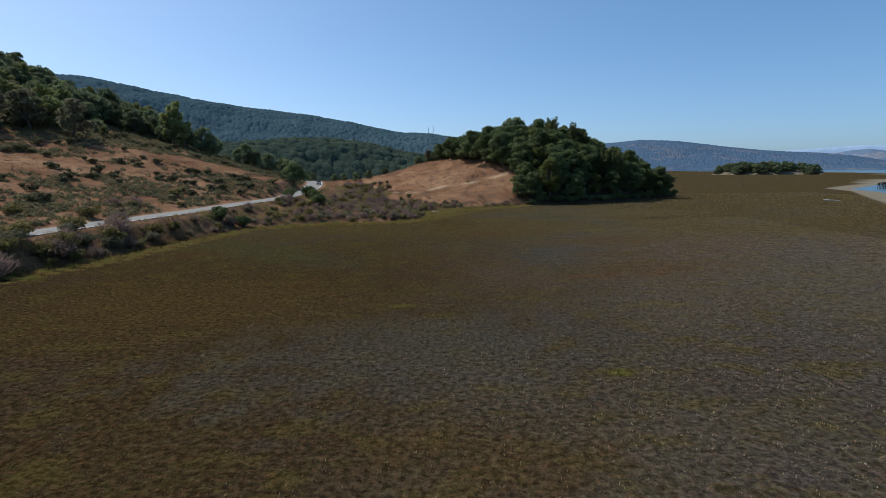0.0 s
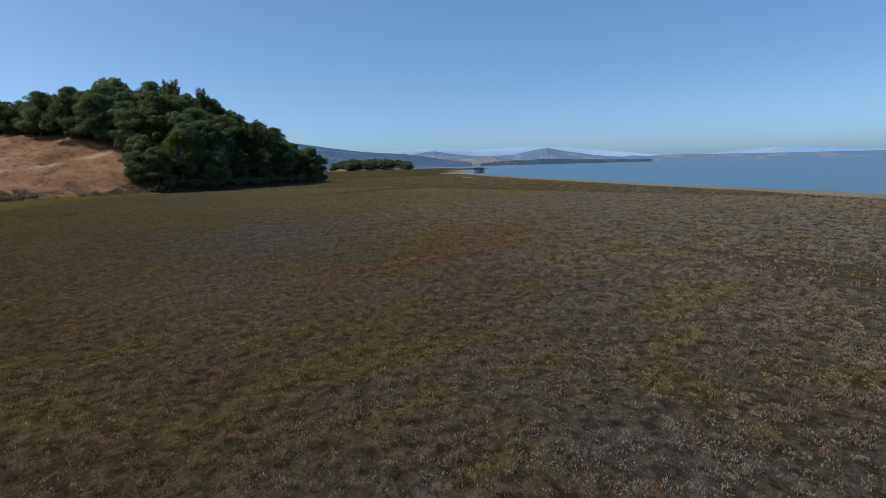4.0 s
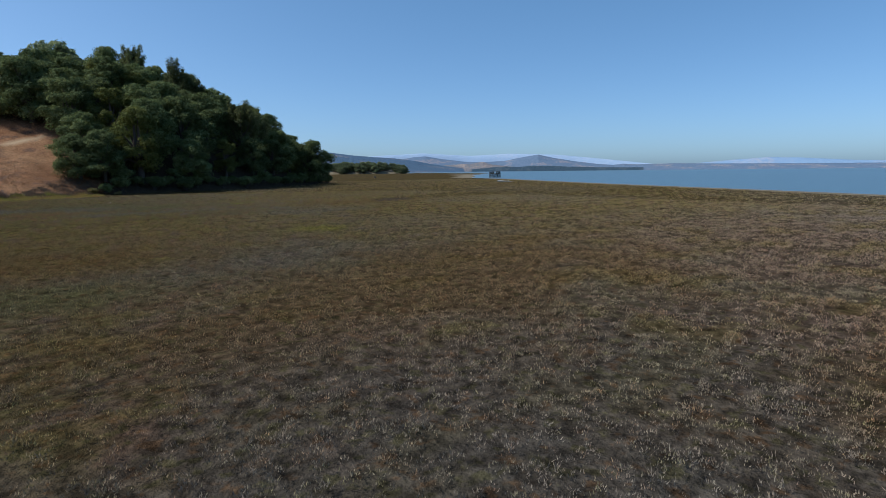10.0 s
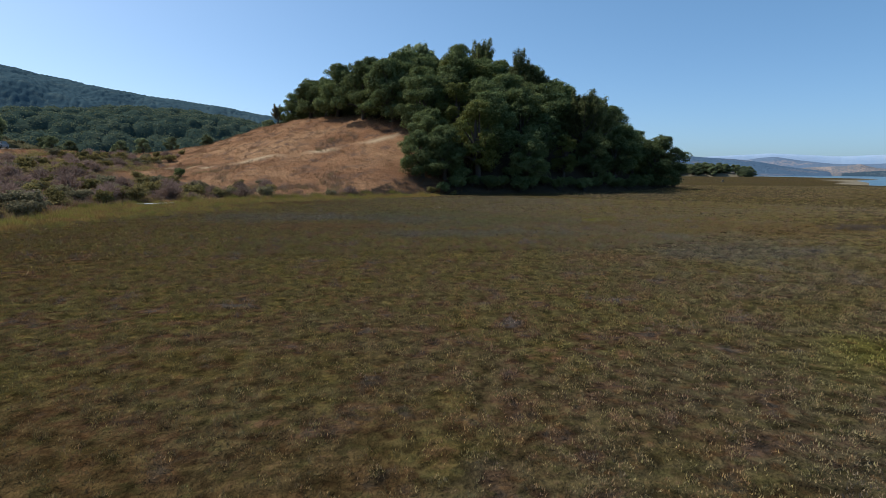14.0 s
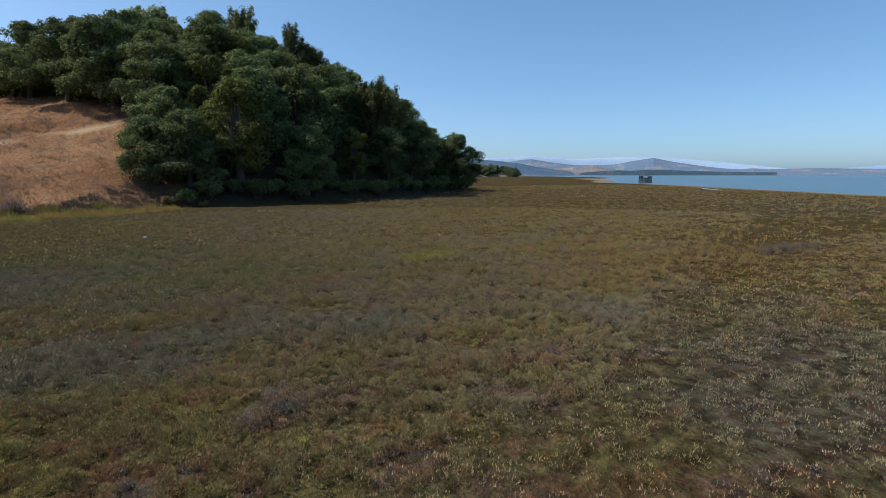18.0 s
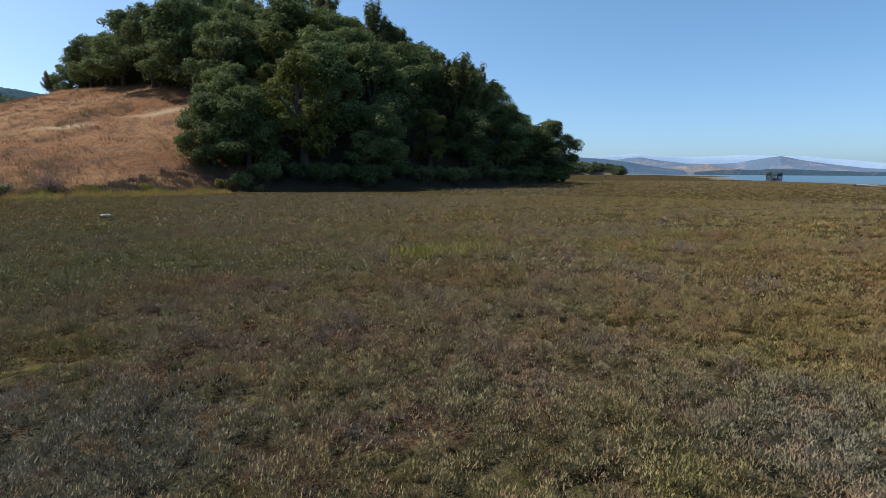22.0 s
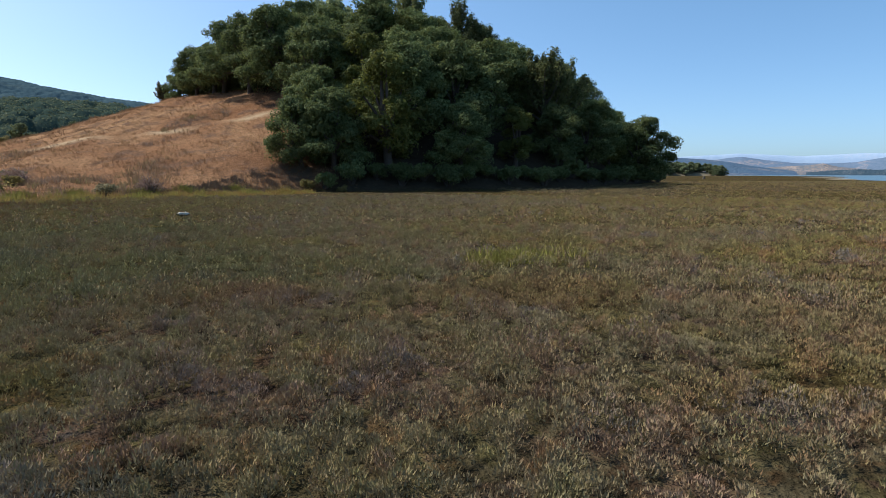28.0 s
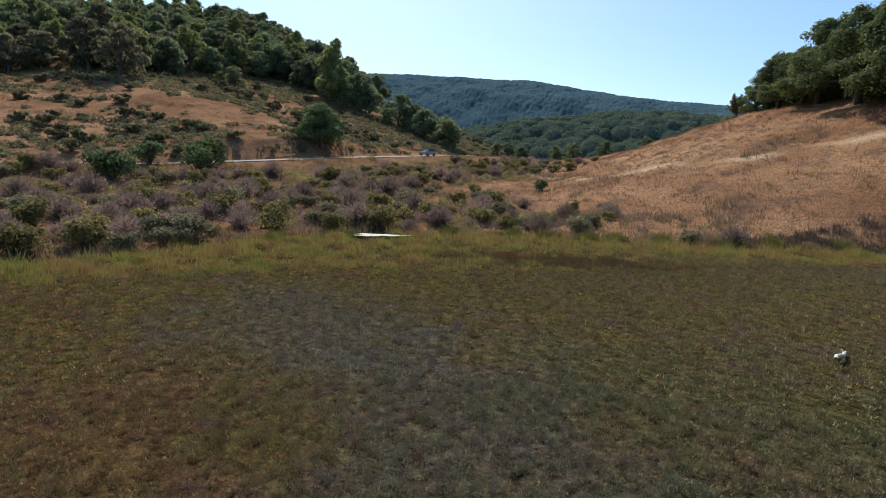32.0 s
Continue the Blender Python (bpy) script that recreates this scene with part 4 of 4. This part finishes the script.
MAT = "rust, olive and grey pickleweed mat covering the marsh"
x, y = marsh_points(17000, 26, 50, 139, 155, lambda x, y: (stand(x, y) < 10.2) & fan(x, y))
blades("pickleweed", MAT, x, y, tuft_high(x, y), 0.0062, 100, 0.105, PICKLE, 1, 0.35, dome=1.35, stalk=0.036)
x, y = marsh_points(48000, 12, 64, 138, 168, lambda x, y: (stand(x, y) >= 10) & (stand(x, y) < 22.5) & fan(x, y))
blades("pickleweed", MAT, x, y, tuft_high(x, y), 0.011, 36, 0.125, PICKLE, 2, 0.35, dome=1.35, stalk=0.055)
x, y = marsh_points(66000, -5, 95, 120, 195, lambda x, y: (stand(x, y) >= 22.2) & (stand(x, y) < 52) & fan(x, y))
blades("pickleweed", MAT, x, y, tuft_high(x, y) * 1.1, 0.022, 15, 0.17, PICKLE, 8, 0.35, dome=1.3, stalk=0.085)
x, y = marsh_points(92000, -20, 50, 42, 142, lambda x, y: (off_path(x, y) < 22) & ~(fan(x, y) & (stand(x, y) < 30)))
blades("pickleweed", MAT, x, y, tuft_high(x, y), 0.0085, 27, 0.14, PICKLE, 3, 0.35, dome=1.3, stalk=0.045)


def east(x, y):
    """The wing of marsh towards the bay, seen from close by."""
    return (x > 34) & (x < 84) & (y > 48) & (y < 150) & ~(fan(x, y) & (stand(x, y) < 51)) & ((off_path(x, y) >= 22) | (x >= 50) | (y >= 142))


x, y = marsh_points(48000, 34, 84, 48, 150, east)
blades("pickleweed", MAT, x, y, tuft_high(x, y) * 1.1, 0.016, 14, 0.2, PICKLE, 14, 0.35, dome=1.1, stalk=0.06)
x, y = marsh_points(84000, -75, 200, 8, 290, lambda x, y: ~(fan(x, y) & (stand(x, y) < 51)) & ((off_path(x, y) > 21.5) | (y < 42.3)) & ~east(x, y))
blades("pickleweed", MAT, x, y, tuft_high(x, y) * 1.3, 0.028, 9, 0.32, PICKLE, 4, 0.35, dome=1.0, stalk=0.11)


def yellow(k):
    return k.ramp(k.noise(0.4, 4), [(0.35, (0.23, 0.135, 0.055)), (0.46, (0.27, 0.185, 0.06)), (0.56, (0.235, 0.2, 0.052)), (0.68, (0.165, 0.16, 0.045))])


REED = mat_blades("gumplant", yellow, 0.32)
v, u = r.rand(30000), r.rand(30000) ** 0.8
steps = np.linspace(0, 1, 12)
back = np.array([(-60.5, 60), (-53, 86), (-45, 131), (-30, 142), (-14, 142), (-6, 149), (-3.5, 158), (-5.5, 168), (-4.5, 179), (3, 187), (18, 196), (34, 206.5)], float)
front = np.array([(-56, 60), (-48.5, 84), (-43, 128), (-28, 139), (-11, 139), (-0.5, 150), (3, 158), (6.5, 165), (11, 170), (16, 177), (23, 190), (35, 204)], float)
nx = np.interp(v, steps, back[:, 0]) * (1 - u) + np.interp(v, steps, front[:, 0]) * u + r.randn(30000) * 0.5
ny = np.interp(v, steps, back[:, 1]) * (1 - u) + np.interp(v, steps, front[:, 1]) * u + r.randn(30000) * 0.5
ok = (wave(nx, ny, 4, 41) + 0.6 * wave(nx, ny, 1.6, 43) > -0.7 + 0.6 * u) & (np.hypot((nx + 2) * 0.7, ny - 177.2) > 2.0)
nx, ny, u = nx[ok], ny[ok], u[ok]
blades("gumplant", "yellow green gumplant and cordgrass along the marsh edge", nx, ny, np.clip((0.42 + 0.28 * wave(nx, ny, 3, 42)) * (1.15 - 0.7 * u), 0.12, 0.95), 0.024, 8, 0.3, REED, 5, 0.4)


def straw(k):
    return k.ramp(k.noise(0.2, 5, 0.7), [(0.35, (0.155, 0.08, 0.044)), (0.5, (0.23, 0.128, 0.067)), (0.65, (0.31, 0.19, 0.098))])


STRAW = mat_blades("dry_grass", straw, 0.25)
x, y = r.uniform(-75, 40, 44000), r.uniform(128, 305, 44000)
d, s = line_dist(x, y, TOE)
q, qs = line_dist(x, y, ROAD)
tq, _ = line_dist(x, y, TRAIL)
ok = (s > 0) & (d > 0.5) & (qs < 0) & (q > 4.5) & (tq > 0.9) & (wave(x, y, 6, 51) > -0.7)
x, y = x[ok], y[ok]
blades("dry_grass", "tawny dry grass over the slopes", x, y, np.clip(0.32 + 0.15 * wave(x, y, 9, 52), 0.1, 0.6), 0.03, 6, 0.32, STRAW, 6, 0.5)
x, y = r.uniform(-170, -55, 26000), r.uniform(60, 300, 26000)
q, qs = line_dist(x, y, ROAD)
ok = (qs > 0) & (q > 4.5) & (wave(x, y, 12, 53) > -0.5)
x, y = x[ok], y[ok]
blades("dry_grass", "tawny dry grass over the hillside", x, y, np.clip(0.35 + 0.15 * wave(x, y, 9, 54), 0.1, 0.6), 0.05, 5, 0.45, STRAW, 7, 0.5)

# low brush that covers much of the hillside
x, y = r.uniform(-175, -54, 20000), r.uniform(60, 325, 20000)
q, qs = line_dist(x, y, ROAD)
hz = land(x, y)
ok = (qs > 0) & (q > 5) & (hz < 38) & (wave(x, y, 30, 22) + 0.7 * wave(x, y, 9, 64) > np.where((hz > 13) & (hz < 20) & (y < 228), 0.9, np.where(y > 205, -0.75, -0.4)))
x, y, hz = x[ok], y[ok], hz[ok]
per = 26
k = len(x) * per
dd = unit(r, k)
dd[:, 2] = np.abs(dd[:, 2])
sz = np.repeat(r.uniform(0.45, 1.25, len(x)), per)
cen = np.stack([np.repeat(x, per), np.repeat(y, per), np.repeat(hz, per)], 1) + dd * sz[:, None] * np.array([1.0, 1.0, 0.8]) * r.uniform(0.6, 1.0, (k, 1))
co, f = cards(cen, dd * 0.7 + 0.5 * unit(r, k), 0.26, r)
me = raw_mesh("hillside_brush", co, f, False)
me.materials.append(HILL_SCRUB)
tagged(new("hillside_brush", me), "low olive brush covering the dry hillside", "brush", kind="stuff")

# low dead scrub between the bushes
x, y = r.uniform(-75, 20, 42000), r.uniform(60, 250, 42000)
d, s = line_dist(x, y, TOE)
q, qs = line_dist(x, y, ROAD)
ok = (s > 0) & (d > 0.8) & (d < 48) & (qs < 0) & (q > 4.5) & (wave(x, y, 14, 61) + 0.4 * wave(x, y, 4, 62) > np.where((x > -18) & (y > 200), np.where(d < 14, -0.05, 0.7), np.where(y < 150, -0.9, -0.35))) & ~((x > -16) & (x < -9) & (y > 142) & (y < 147))
x, y = x[ok], y[ok]


def dead(k):
    return k.ramp(k.noise(0.25, 5, 0.65), [(0.35, (0.19, 0.142, 0.12)), (0.5, (0.235, 0.15, 0.09)), (0.65, (0.195, 0.165, 0.075))])


blades("low_scrub", "grey brown dead scrub and weeds", x, y, np.clip(0.55 + 0.3 * wave(x, y, 5, 63), 0.2, 1.1), 0.03, 12, 0.4, mat_blades("dead_scrub", dead, 0.28), 12, 0.5)
x, y = 42.5 + r.randn(130) * 0.75, 156.2 + r.randn(130) * 0.5
blades("marsh_rosemary", "bright yellow green tuft in the marsh", x, y, 0.22 + 0.12 * r.rand(130), 0.012, 14, 0.14, mat_blades("yellow_tuft", lambda k: k.mix(k.noise(3), (0.18, 0.165, 0.035), (0.23, 0.20, 0.045))), 13, 0.5)


x, y = 60.8 + r.randn(160) * 1.3, 148.8 + r.randn(160) * 0.5
blades("dark_tussock", "dark brown tussock standing above the marsh", x, y, 0.25 + 0.2 * r.rand(160), 0.014, 16, 0.14, mat_blades("dark_tussock", lambda k: k.mix(k.noise(3), (0.07, 0.05, 0.04), (0.13, 0.1, 0.075))), 18, 0.5)


# rust strip, weeds at the foot of the knoll and clumps along the marsh edge
def rust(k):
    return k.ramp(k.noise(0.6, 4), [(0.35, (0.15, 0.08, 0.04)), (0.5, (0.19, 0.092, 0.042)), (0.65, (0.17, 0.11, 0.05))])


u, v = np.clip(r.randn(2600) * 0.55, -1.6, 1.6), r.randn(2600) * 0.5
x, y = 14.2 + 5.2 * u - 0.5 * v, 180.2 + 3.4 * u + 2.2 * v
blades("red_pickleweed", "rust red strip of pickleweed at the marsh edge", x, y, 0.18 + 0.12 * r.rand(2600), 0.018, 12, 0.2, mat_blades("rust_plants", rust), 15, 0.5)
x, y = r.uniform(12, 34, 6000), r.uniform(196, 218, 6000)
d, sd = line_dist(x, y, TOE)
ok = (sd > 0) & (d < 1.0 + 5.5 * np.clip((x - 12) / 16, 0, 1)) & (wave(x, y, 2.2, 71) > -0.25)
x, y = x[ok], y[ok]
blades("dark_weeds", "dark dry weeds at the foot of the knoll", x, y, np.clip(0.4 + 0.25 * wave(x, y, 1.5, 72), 0.1, 0.9), 0.022, 14, 0.3, mat_blades("dark_weeds", lambda k: k.mix(k.noise(0.8), (0.09, 0.062, 0.046), (0.17, 0.12, 0.08))), 16, 0.5)
edge_clumps = [(14.7, 196.0), (10.1, 191.6), (12.0, 193.2), (4.5, 188.2), (19.5, 197.8), (27.0, 203.6), (22.5, 201.0), (0.5, 184.6), (-3.2, 176), (-4.8, 170), (-6, 163), (7.2, 190)]
x = np.concatenate([cx + r.randn(46) * 0.5 for cx, cy in edge_clumps])
y = np.concatenate([cy + r.randn(46) * 0.4 for cx, cy in edge_clumps])
blades("gumplant_clump", "bright yellow green clumps along the marsh edge", x, y, 0.45 + 0.4 * r.rand(len(x)), 0.018, 16, 0.16, mat_blades("gumplant_clump", lambda k: k.mix(k.noise(1.5), (0.19, 0.17, 0.035), (0.28, 0.24, 0.05))), 17, 0.4)

# low brush filling the belt between the road and the marsh
x, y = r.uniform(-72, 8, 15000), r.uniform(70, 236, 15000)
d, sd = line_dist(x, y, TOE)
q, qs = line_dist(x, y, ROAD)
ok = (sd > 0) & (d > 2.5) & (qs < 0) & (q > 5) & ~((x > -20) & (y > 200)) & ~((x > -17) & (x < -8) & (y > 141) & (y < 148)) & (wave(x, y, 9, 81) + 0.5 * wave(x, y, 3, 82) > -0.25) & ((q > 9) | (y < 165) | (wave(x, y, 4, 83) > 0.7))
x, y = x[ok], y[ok]
leafy = wave(x, y, 7, 85) + 0.5 * wave(x, y, 2.5, 86) > -0.1
for name, label, mat, pick, size in (("belt_brush", "low olive brush between the road and the marsh", SCRUB, leafy, 0.1), ("dead_brush", "grey brown leafless brush between the road and the marsh", TWIG, ~leafy, 0.075)):
    bx, by = x[pick], y[pick]
    per = 64
    k = len(bx) * per
    dd = unit(r, k)
    dd[:, 2] = np.abs(dd[:, 2])
    sz = np.repeat(r.uniform(0.4, 1.1, len(bx)), per)
    cen = np.stack([np.repeat(bx, per), np.repeat(by, per), np.repeat(land(bx, by), per)], 1) + dd * sz[:, None] * r.uniform(0.5, 1.05, (k, 1))
    co, f = cards(cen, dd * 0.7 + 0.6 * unit(r, k), size, r)
    me = raw_mesh(name, co, f, False)
    me.materials.append(mat)
    tagged(new(name, me), label, "brush", kind="stuff")


# ---- landmarks ----
def box(bm, x, y, z, sx, sy, sz, rot=0.0, tilt=0.0):
    m = Matrix.Translation((x, y, z)) @ Euler((tilt, 0, rot)).to_matrix().to_4x4() @ Matrix.Diagonal((sx, sy, sz, 1))
    bmesh.ops.create_cube(bm, size=1.0, matrix=m)


def solid(name, build, mat, parent=None, label="", bevel=0.0):
    bm = bmesh.new()
    build(bm)
    if bevel:
        bmesh.ops.bevel(bm, geom=bm.edges[:], offset=bevel, segments=2, affect="EDGES")
    me = bpy.data.meshes.new(name)
    bm.to_mesh(me)
    bm.free()
    me.materials.append(mat)
    ob = new(name, me)
    ob.parent = parent
    if label:
        ob["label"] = label
    return ob


def pier_shack(x, y, z, turn):
    """The old duck blind on piles at the water's edge: posts, braces, deck, broken boarding."""
    ob = thing("duck_blind", "derelict dark timber duck blind on piles in the shallows", "shack")
    rr = np.random.RandomState(4)
    W, D = 7.6, 4.0
    for i in range(6):
        for j in range(3):
            px, py = -W / 2 + W * i / 5, -D / 2 + D * j / 2
            solid("pile", lambda bm: box(bm, px + rr.uniform(-0.1, 0.1), py, 0.9, 0.24, 0.24, 3.6, rr.uniform(0, 1), rr.uniform(-0.04, 0.04)), TIMBER, ob, bevel=0.03)
    solid("deck", lambda bm: box(bm, 0, 0, 2.25, W + 0.5, D + 0.4, 0.16), TIMBER, ob, bevel=0.02)
    for i in range(17):
        px = -W / 2 + W * i / 16
        if rr.rand() < 0.22:
            continue
        hgt = rr.uniform(0.8, 1.25)
        solid("board", lambda bm: box(bm, px, -D / 2, 2.3 + hgt / 2, 0.4, 0.05, hgt, 0, rr.uniform(-0.03, 0.03)), TIMBER, ob)
        solid("board", lambda bm: box(bm, px, D / 2, 2.3 + hgt / 2, 0.4, 0.05, hgt, 0, rr.uniform(-0.03, 0.03)), TIMBER, ob)
    for j in (-1, 1):
        solid("rail", lambda bm: box(bm, 0, j * D / 2, 3.45, W + 0.3, 0.12, 0.14), TIMBER, ob)
        solid("brace", lambda bm: box(bm, 0, j * D / 2, 1.2, W * 0.98, 0.1, 0.14), TIMBER, ob)
    solid("roof_board", lambda bm: box(bm, 1.6, 0, 3.62, 4.2, D + 0.3, 0.1, 0, 0.06), TIMBER, ob)
    ob.matrix_world = pose(x, y, z, 0, 0, turn) @ Matrix.Scale(1.15, 4)


pier_shack(280, 340, -0.6, 25)

PALE_WOOD = mat_plain("bleached_driftwood", (0.30, 0.27, 0.23), (0.52, 0.49, 0.43), 6.0, 0.8, 0.5)


def drift_log(name, label, x, y, long, thick, turn, tilt=4):
    ob = thing(name, label, "log")
    pts = [(-long / 2, 0, 0.02, thick * 0.8), (-long * 0.3, 0.05, 0.05, thick), (0, -0.04, 0.03, thick * 0.95), (long * 0.3, 0.03, 0.05, thick * 0.8), (long / 2, 0.06, 0.02, thick * 0.55)]
    part("log_body", limb_mesh("log_body", [pts], PALE_WOOD, 9), ob)
    part("stub", limb_mesh("stub", [[(long * 0.2, 0, 0.03, thick * 0.5), (long * 0.26, 0.12, thick * 2.2, thick * 0.2)]], PALE_WOOD, 6), ob)
    part("dark_end", limb_mesh("dark_end", [[(-long / 2 - 0.01, 0, 0.02, thick * 0.82), (-long / 2 - 0.12, 0, 0.02, thick * 0.6)]], TIMBER, 9), ob, "dark rotten log end")
    ob.matrix_world = pose(x, y, 0.16, 0, tilt, turn)


drift_log("driftwood_log", "short bleached driftwood log lying in the marsh", 30.8, 170.9, 1.5, 0.075, 84)
drift_log("driftwood_log", "long bleached driftwood trunk near the shore", 158, 218, 6.0, 0.28, -20)
stump = thing("tree_stump", "dark drift stump out on the flat marsh", "stump")
part("stump_body", limb_mesh("stump_body", [[(0, 0, -0.2, 0.7), (0.1, 0, 0.5, 0.6), (0.2, 0.1, 1.1, 0.4)], [(0, 0, 0.1, 0.3), (1.2, 0.3, 0.5, 0.1)]], TIMBER), stump)
stump.location = (220, 394, 0)

# pool in the reeds
ang = np.linspace(0, 2 * math.pi, 40, endpoint=False)
rad = 1 + 0.18 * np.sin(3 * ang + 1) + 0.1 * np.sin(7 * ang)
co = np.concatenate([[[0, 0, 0]], np.stack([np.cos(ang) * rad * 2.7, np.sin(ang) * rad * 0.8, 0 * ang], 1)])
c, s = math.cos(radians(42)), math.sin(radians(42))
co = np.stack([-2.0 + c * co[:, 0] - s * co[:, 1], 177.2 + s * co[:, 0] + c * co[:, 1], co[:, 2]], 1)
co[:, 2] = 0.22
f = np.array([(0, i + 1, (i + 1) % 40 + 1) for i in range(40)])
me = raw_mesh("salt_pan", co, f)
me.materials.append(mat_plain("salt_crust", (0.26, 0.24, 0.20), (0.46, 0.44, 0.40), 2.0, 0.6))
tagged(new("salt_pan", me), "pale dried salt pan among the reeds", "salt pan", kind="structure")

# fence posts by the trail
for x, y in [(-32.4, 237), (-24, 241), (-40, 233)]:
    p = thing("fence_post", "weathered grey wooden fence post in dry grass", "post", "fence posts by the trail")
    part("post", limb_mesh("post", [[(0, 0, -0.2, 0.07), (0.02, 0, 0.7, 0.065), (0.03, 0.01, 1.35, 0.06)]], TIMBER, 6), p)
    p.location = (x, y, ground_z(x, y))

# masts on the ridge
for i, (az, h) in enumerate([(-1.35, 34), (-0.85, 40)]):
    a, dist = radians(az), 3570.0
    m = thing("radio_mast", "slender pale radio mast on the ridge", "mast", "masts on the ridge")
    part("mast_pole", limb_mesh("mast_pole", [[(0, 0, -25, 2.2), (0, 0, h * 0.8, 1.7), (0, 0, h * 1.6, 1.0)]], PALE_WOOD, 6), m)
    part("antenna", limb_mesh("antenna", [[(-3, 0, h * 1.3, 0.7), (3, 0, h * 1.3, 0.7)]], PALE_WOOD, 5), m)
    m.location = (0.6 + dist * math.sin(a), 1.7 + dist * math.cos(a), 13.6 + dist * math.tan(radians(3.52)))

# the wooded islet out on the marsh
ix, iy = np.meshgrid(np.linspace(-95, 95, 60), np.linspace(-50, 50, 34))
iz = 10 * np.clip(1 - (ix / 92) ** 2 - (iy / 48) ** 2, 0, 1) ** 0.6 - 0.3 + 0.8 * wave(ix, iy, 25, 71) * np.clip(1 - (ix / 92) ** 2 - (iy / 48) ** 2, 0, 1)
me = grid_mesh("islet", ix, iy, iz)
me.materials.append(mat_plain("islet_earth", (0.10, 0.085, 0.055), (0.19, 0.15, 0.10), 0.2, 0.95))
isl = tagged(new("islet", me), "low earthen islet with bare pale banks", "island", kind="structure")
isl.matrix_world = pose(618, 1032, 0, 0, 0, -31)
for i in range(85):
    px, py = rnd.uniform(-78, 82), rnd.uniform(-46, 10)
    hh = 10 * max(0.0, 1 - (px / 92) ** 2 - (py / 48) ** 2) ** 0.6
    w = isl.matrix_world @ Vector((px, py, hh))
    plant_at(FAR_OAKS[rnd.randint(4)], w.x, w.y, rnd.uniform(1.2, 1.75), rnd, 0.9, group="trees of the islet", z=w.z)


# ---- the car ----
PAINT = mat_plain("silver_paint", (0.22, 0.23, 0.24), (0.26, 0.27, 0.28), 2.0, 0.3, 0.0)
RUBBER = mat_plain("tyre_rubber", (0.02, 0.02, 0.02), (0.035, 0.035, 0.035), 20.0, 0.9)
GLASS = mat_plain("dark_glass", (0.02, 0.025, 0.03), (0.025, 0.03, 0.035), 1.0, 0.08, 0.0)
LAMP = mat_plain("lamp_lens", (0.6, 0.58, 0.5), (0.7, 0.68, 0.6), 4.0, 0.2, 0.0)


def profile_body(bm, pts, half, taper=0.0):
    """An extruded side outline, narrower above."""
    top = max(p[1] for p in pts)
    vs = []
    for sgn in (-1, 1):
        vs.append([bm.verts.new((sgn * (half - taper * (p[1] / top) ** 2), p[0], p[1])) for p in pts])
    n = len(pts)
    bm.faces.new(vs[0])
    bm.faces.new(vs[1][::-1])
    for i in range(n):
        bm.faces.new((vs[0][i], vs[1][i], vs[1][(i + 1) % n], vs[0][(i + 1) % n])[::-1])


def car(x, y, turn):
    ob = thing("car", "small silver hatchback car on the road", "car")
    body = solid("body", lambda bm: profile_body(bm, [(-2.1, 0.35), (-2.15, 0.7), (-2.0, 0.95), (-1.0, 1.02), (1.9, 1.0), (2.1, 0.8), (2.1, 0.35)], 0.88, 0.05), PAINT, ob, bevel=0.05)
    solid("cabin", lambda bm: profile_body(bm, [(-1.05, 1.0), (-0.35, 1.5), (1.3, 1.52), (1.95, 1.0)], 0.84, 0.14), GLASS, ob, "dark glazed cabin", 0.04)
    solid("roof", lambda bm: box(bm, 0, 0.5, 1.53, 1.3, 1.75, 0.06), PAINT, ob, bevel=0.02)
    for sx in (-1, 1):
        for sy in (-1.3, 1.3):
            w = part("wheel", limb_mesh("wheel", [[(sx * 0.68, sy, 0.33, 0.33), (sx * 0.9, sy, 0.33, 0.33), (sx * 0.9, sy, 0.33, 0.2), (sx * 0.89, sy, 0.33, 0.02)]], RUBBER, 18), ob)
            part("rim", limb_mesh("rim", [[(sx * 0.895, sy, 0.33, 0.2), (sx * 0.915, sy, 0.33, 0.18), (sx * 0.915, sy, 0.33, 0.01)]], PAINT, 14), w)
        solid("headlight", lambda bm: box(bm, sx * 0.62, -2.09, 0.76, 0.34, 0.12, 0.16), LAMP, ob, bevel=0.02)
        solid("tail_light", lambda bm: box(bm, sx * 0.7, 2.06, 0.85, 0.2, 0.1, 0.2), mat_plain("red_lens", (0.3, 0.02, 0.02), (0.35, 0.03, 0.03), 3.0, 0.2, 0.0), ob, bevel=0.02)
    ob.matrix_world = pose(x, y, float(np.interp(y, *ROAD_Z)) + 0.13, 0, 0, turn)


car(-51.8, 234, 10)
line_mat = mat_plain("road_paint", (0.6, 0.6, 0.57), (0.75, 0.75, 0.72), 3.0, 0.8)
LEFT = ROAD[1:] + np.array([3.1, 0])
tagged(new("road_marking", ribbon("road_marking", LEFT, 0.08, ROAD_Z, 0.128, line_mat)), "white painted edge line", "road marking", kind="structure")

for src in FAR_OAKS + FAR_BAYS + FAR_GREY + FAR_BRUSH + OAKS + BAYS + SPIRES + BRUSH + DARK + GREY + TWIGGY + [big, FEATHER_LOW]:
    drop(src)
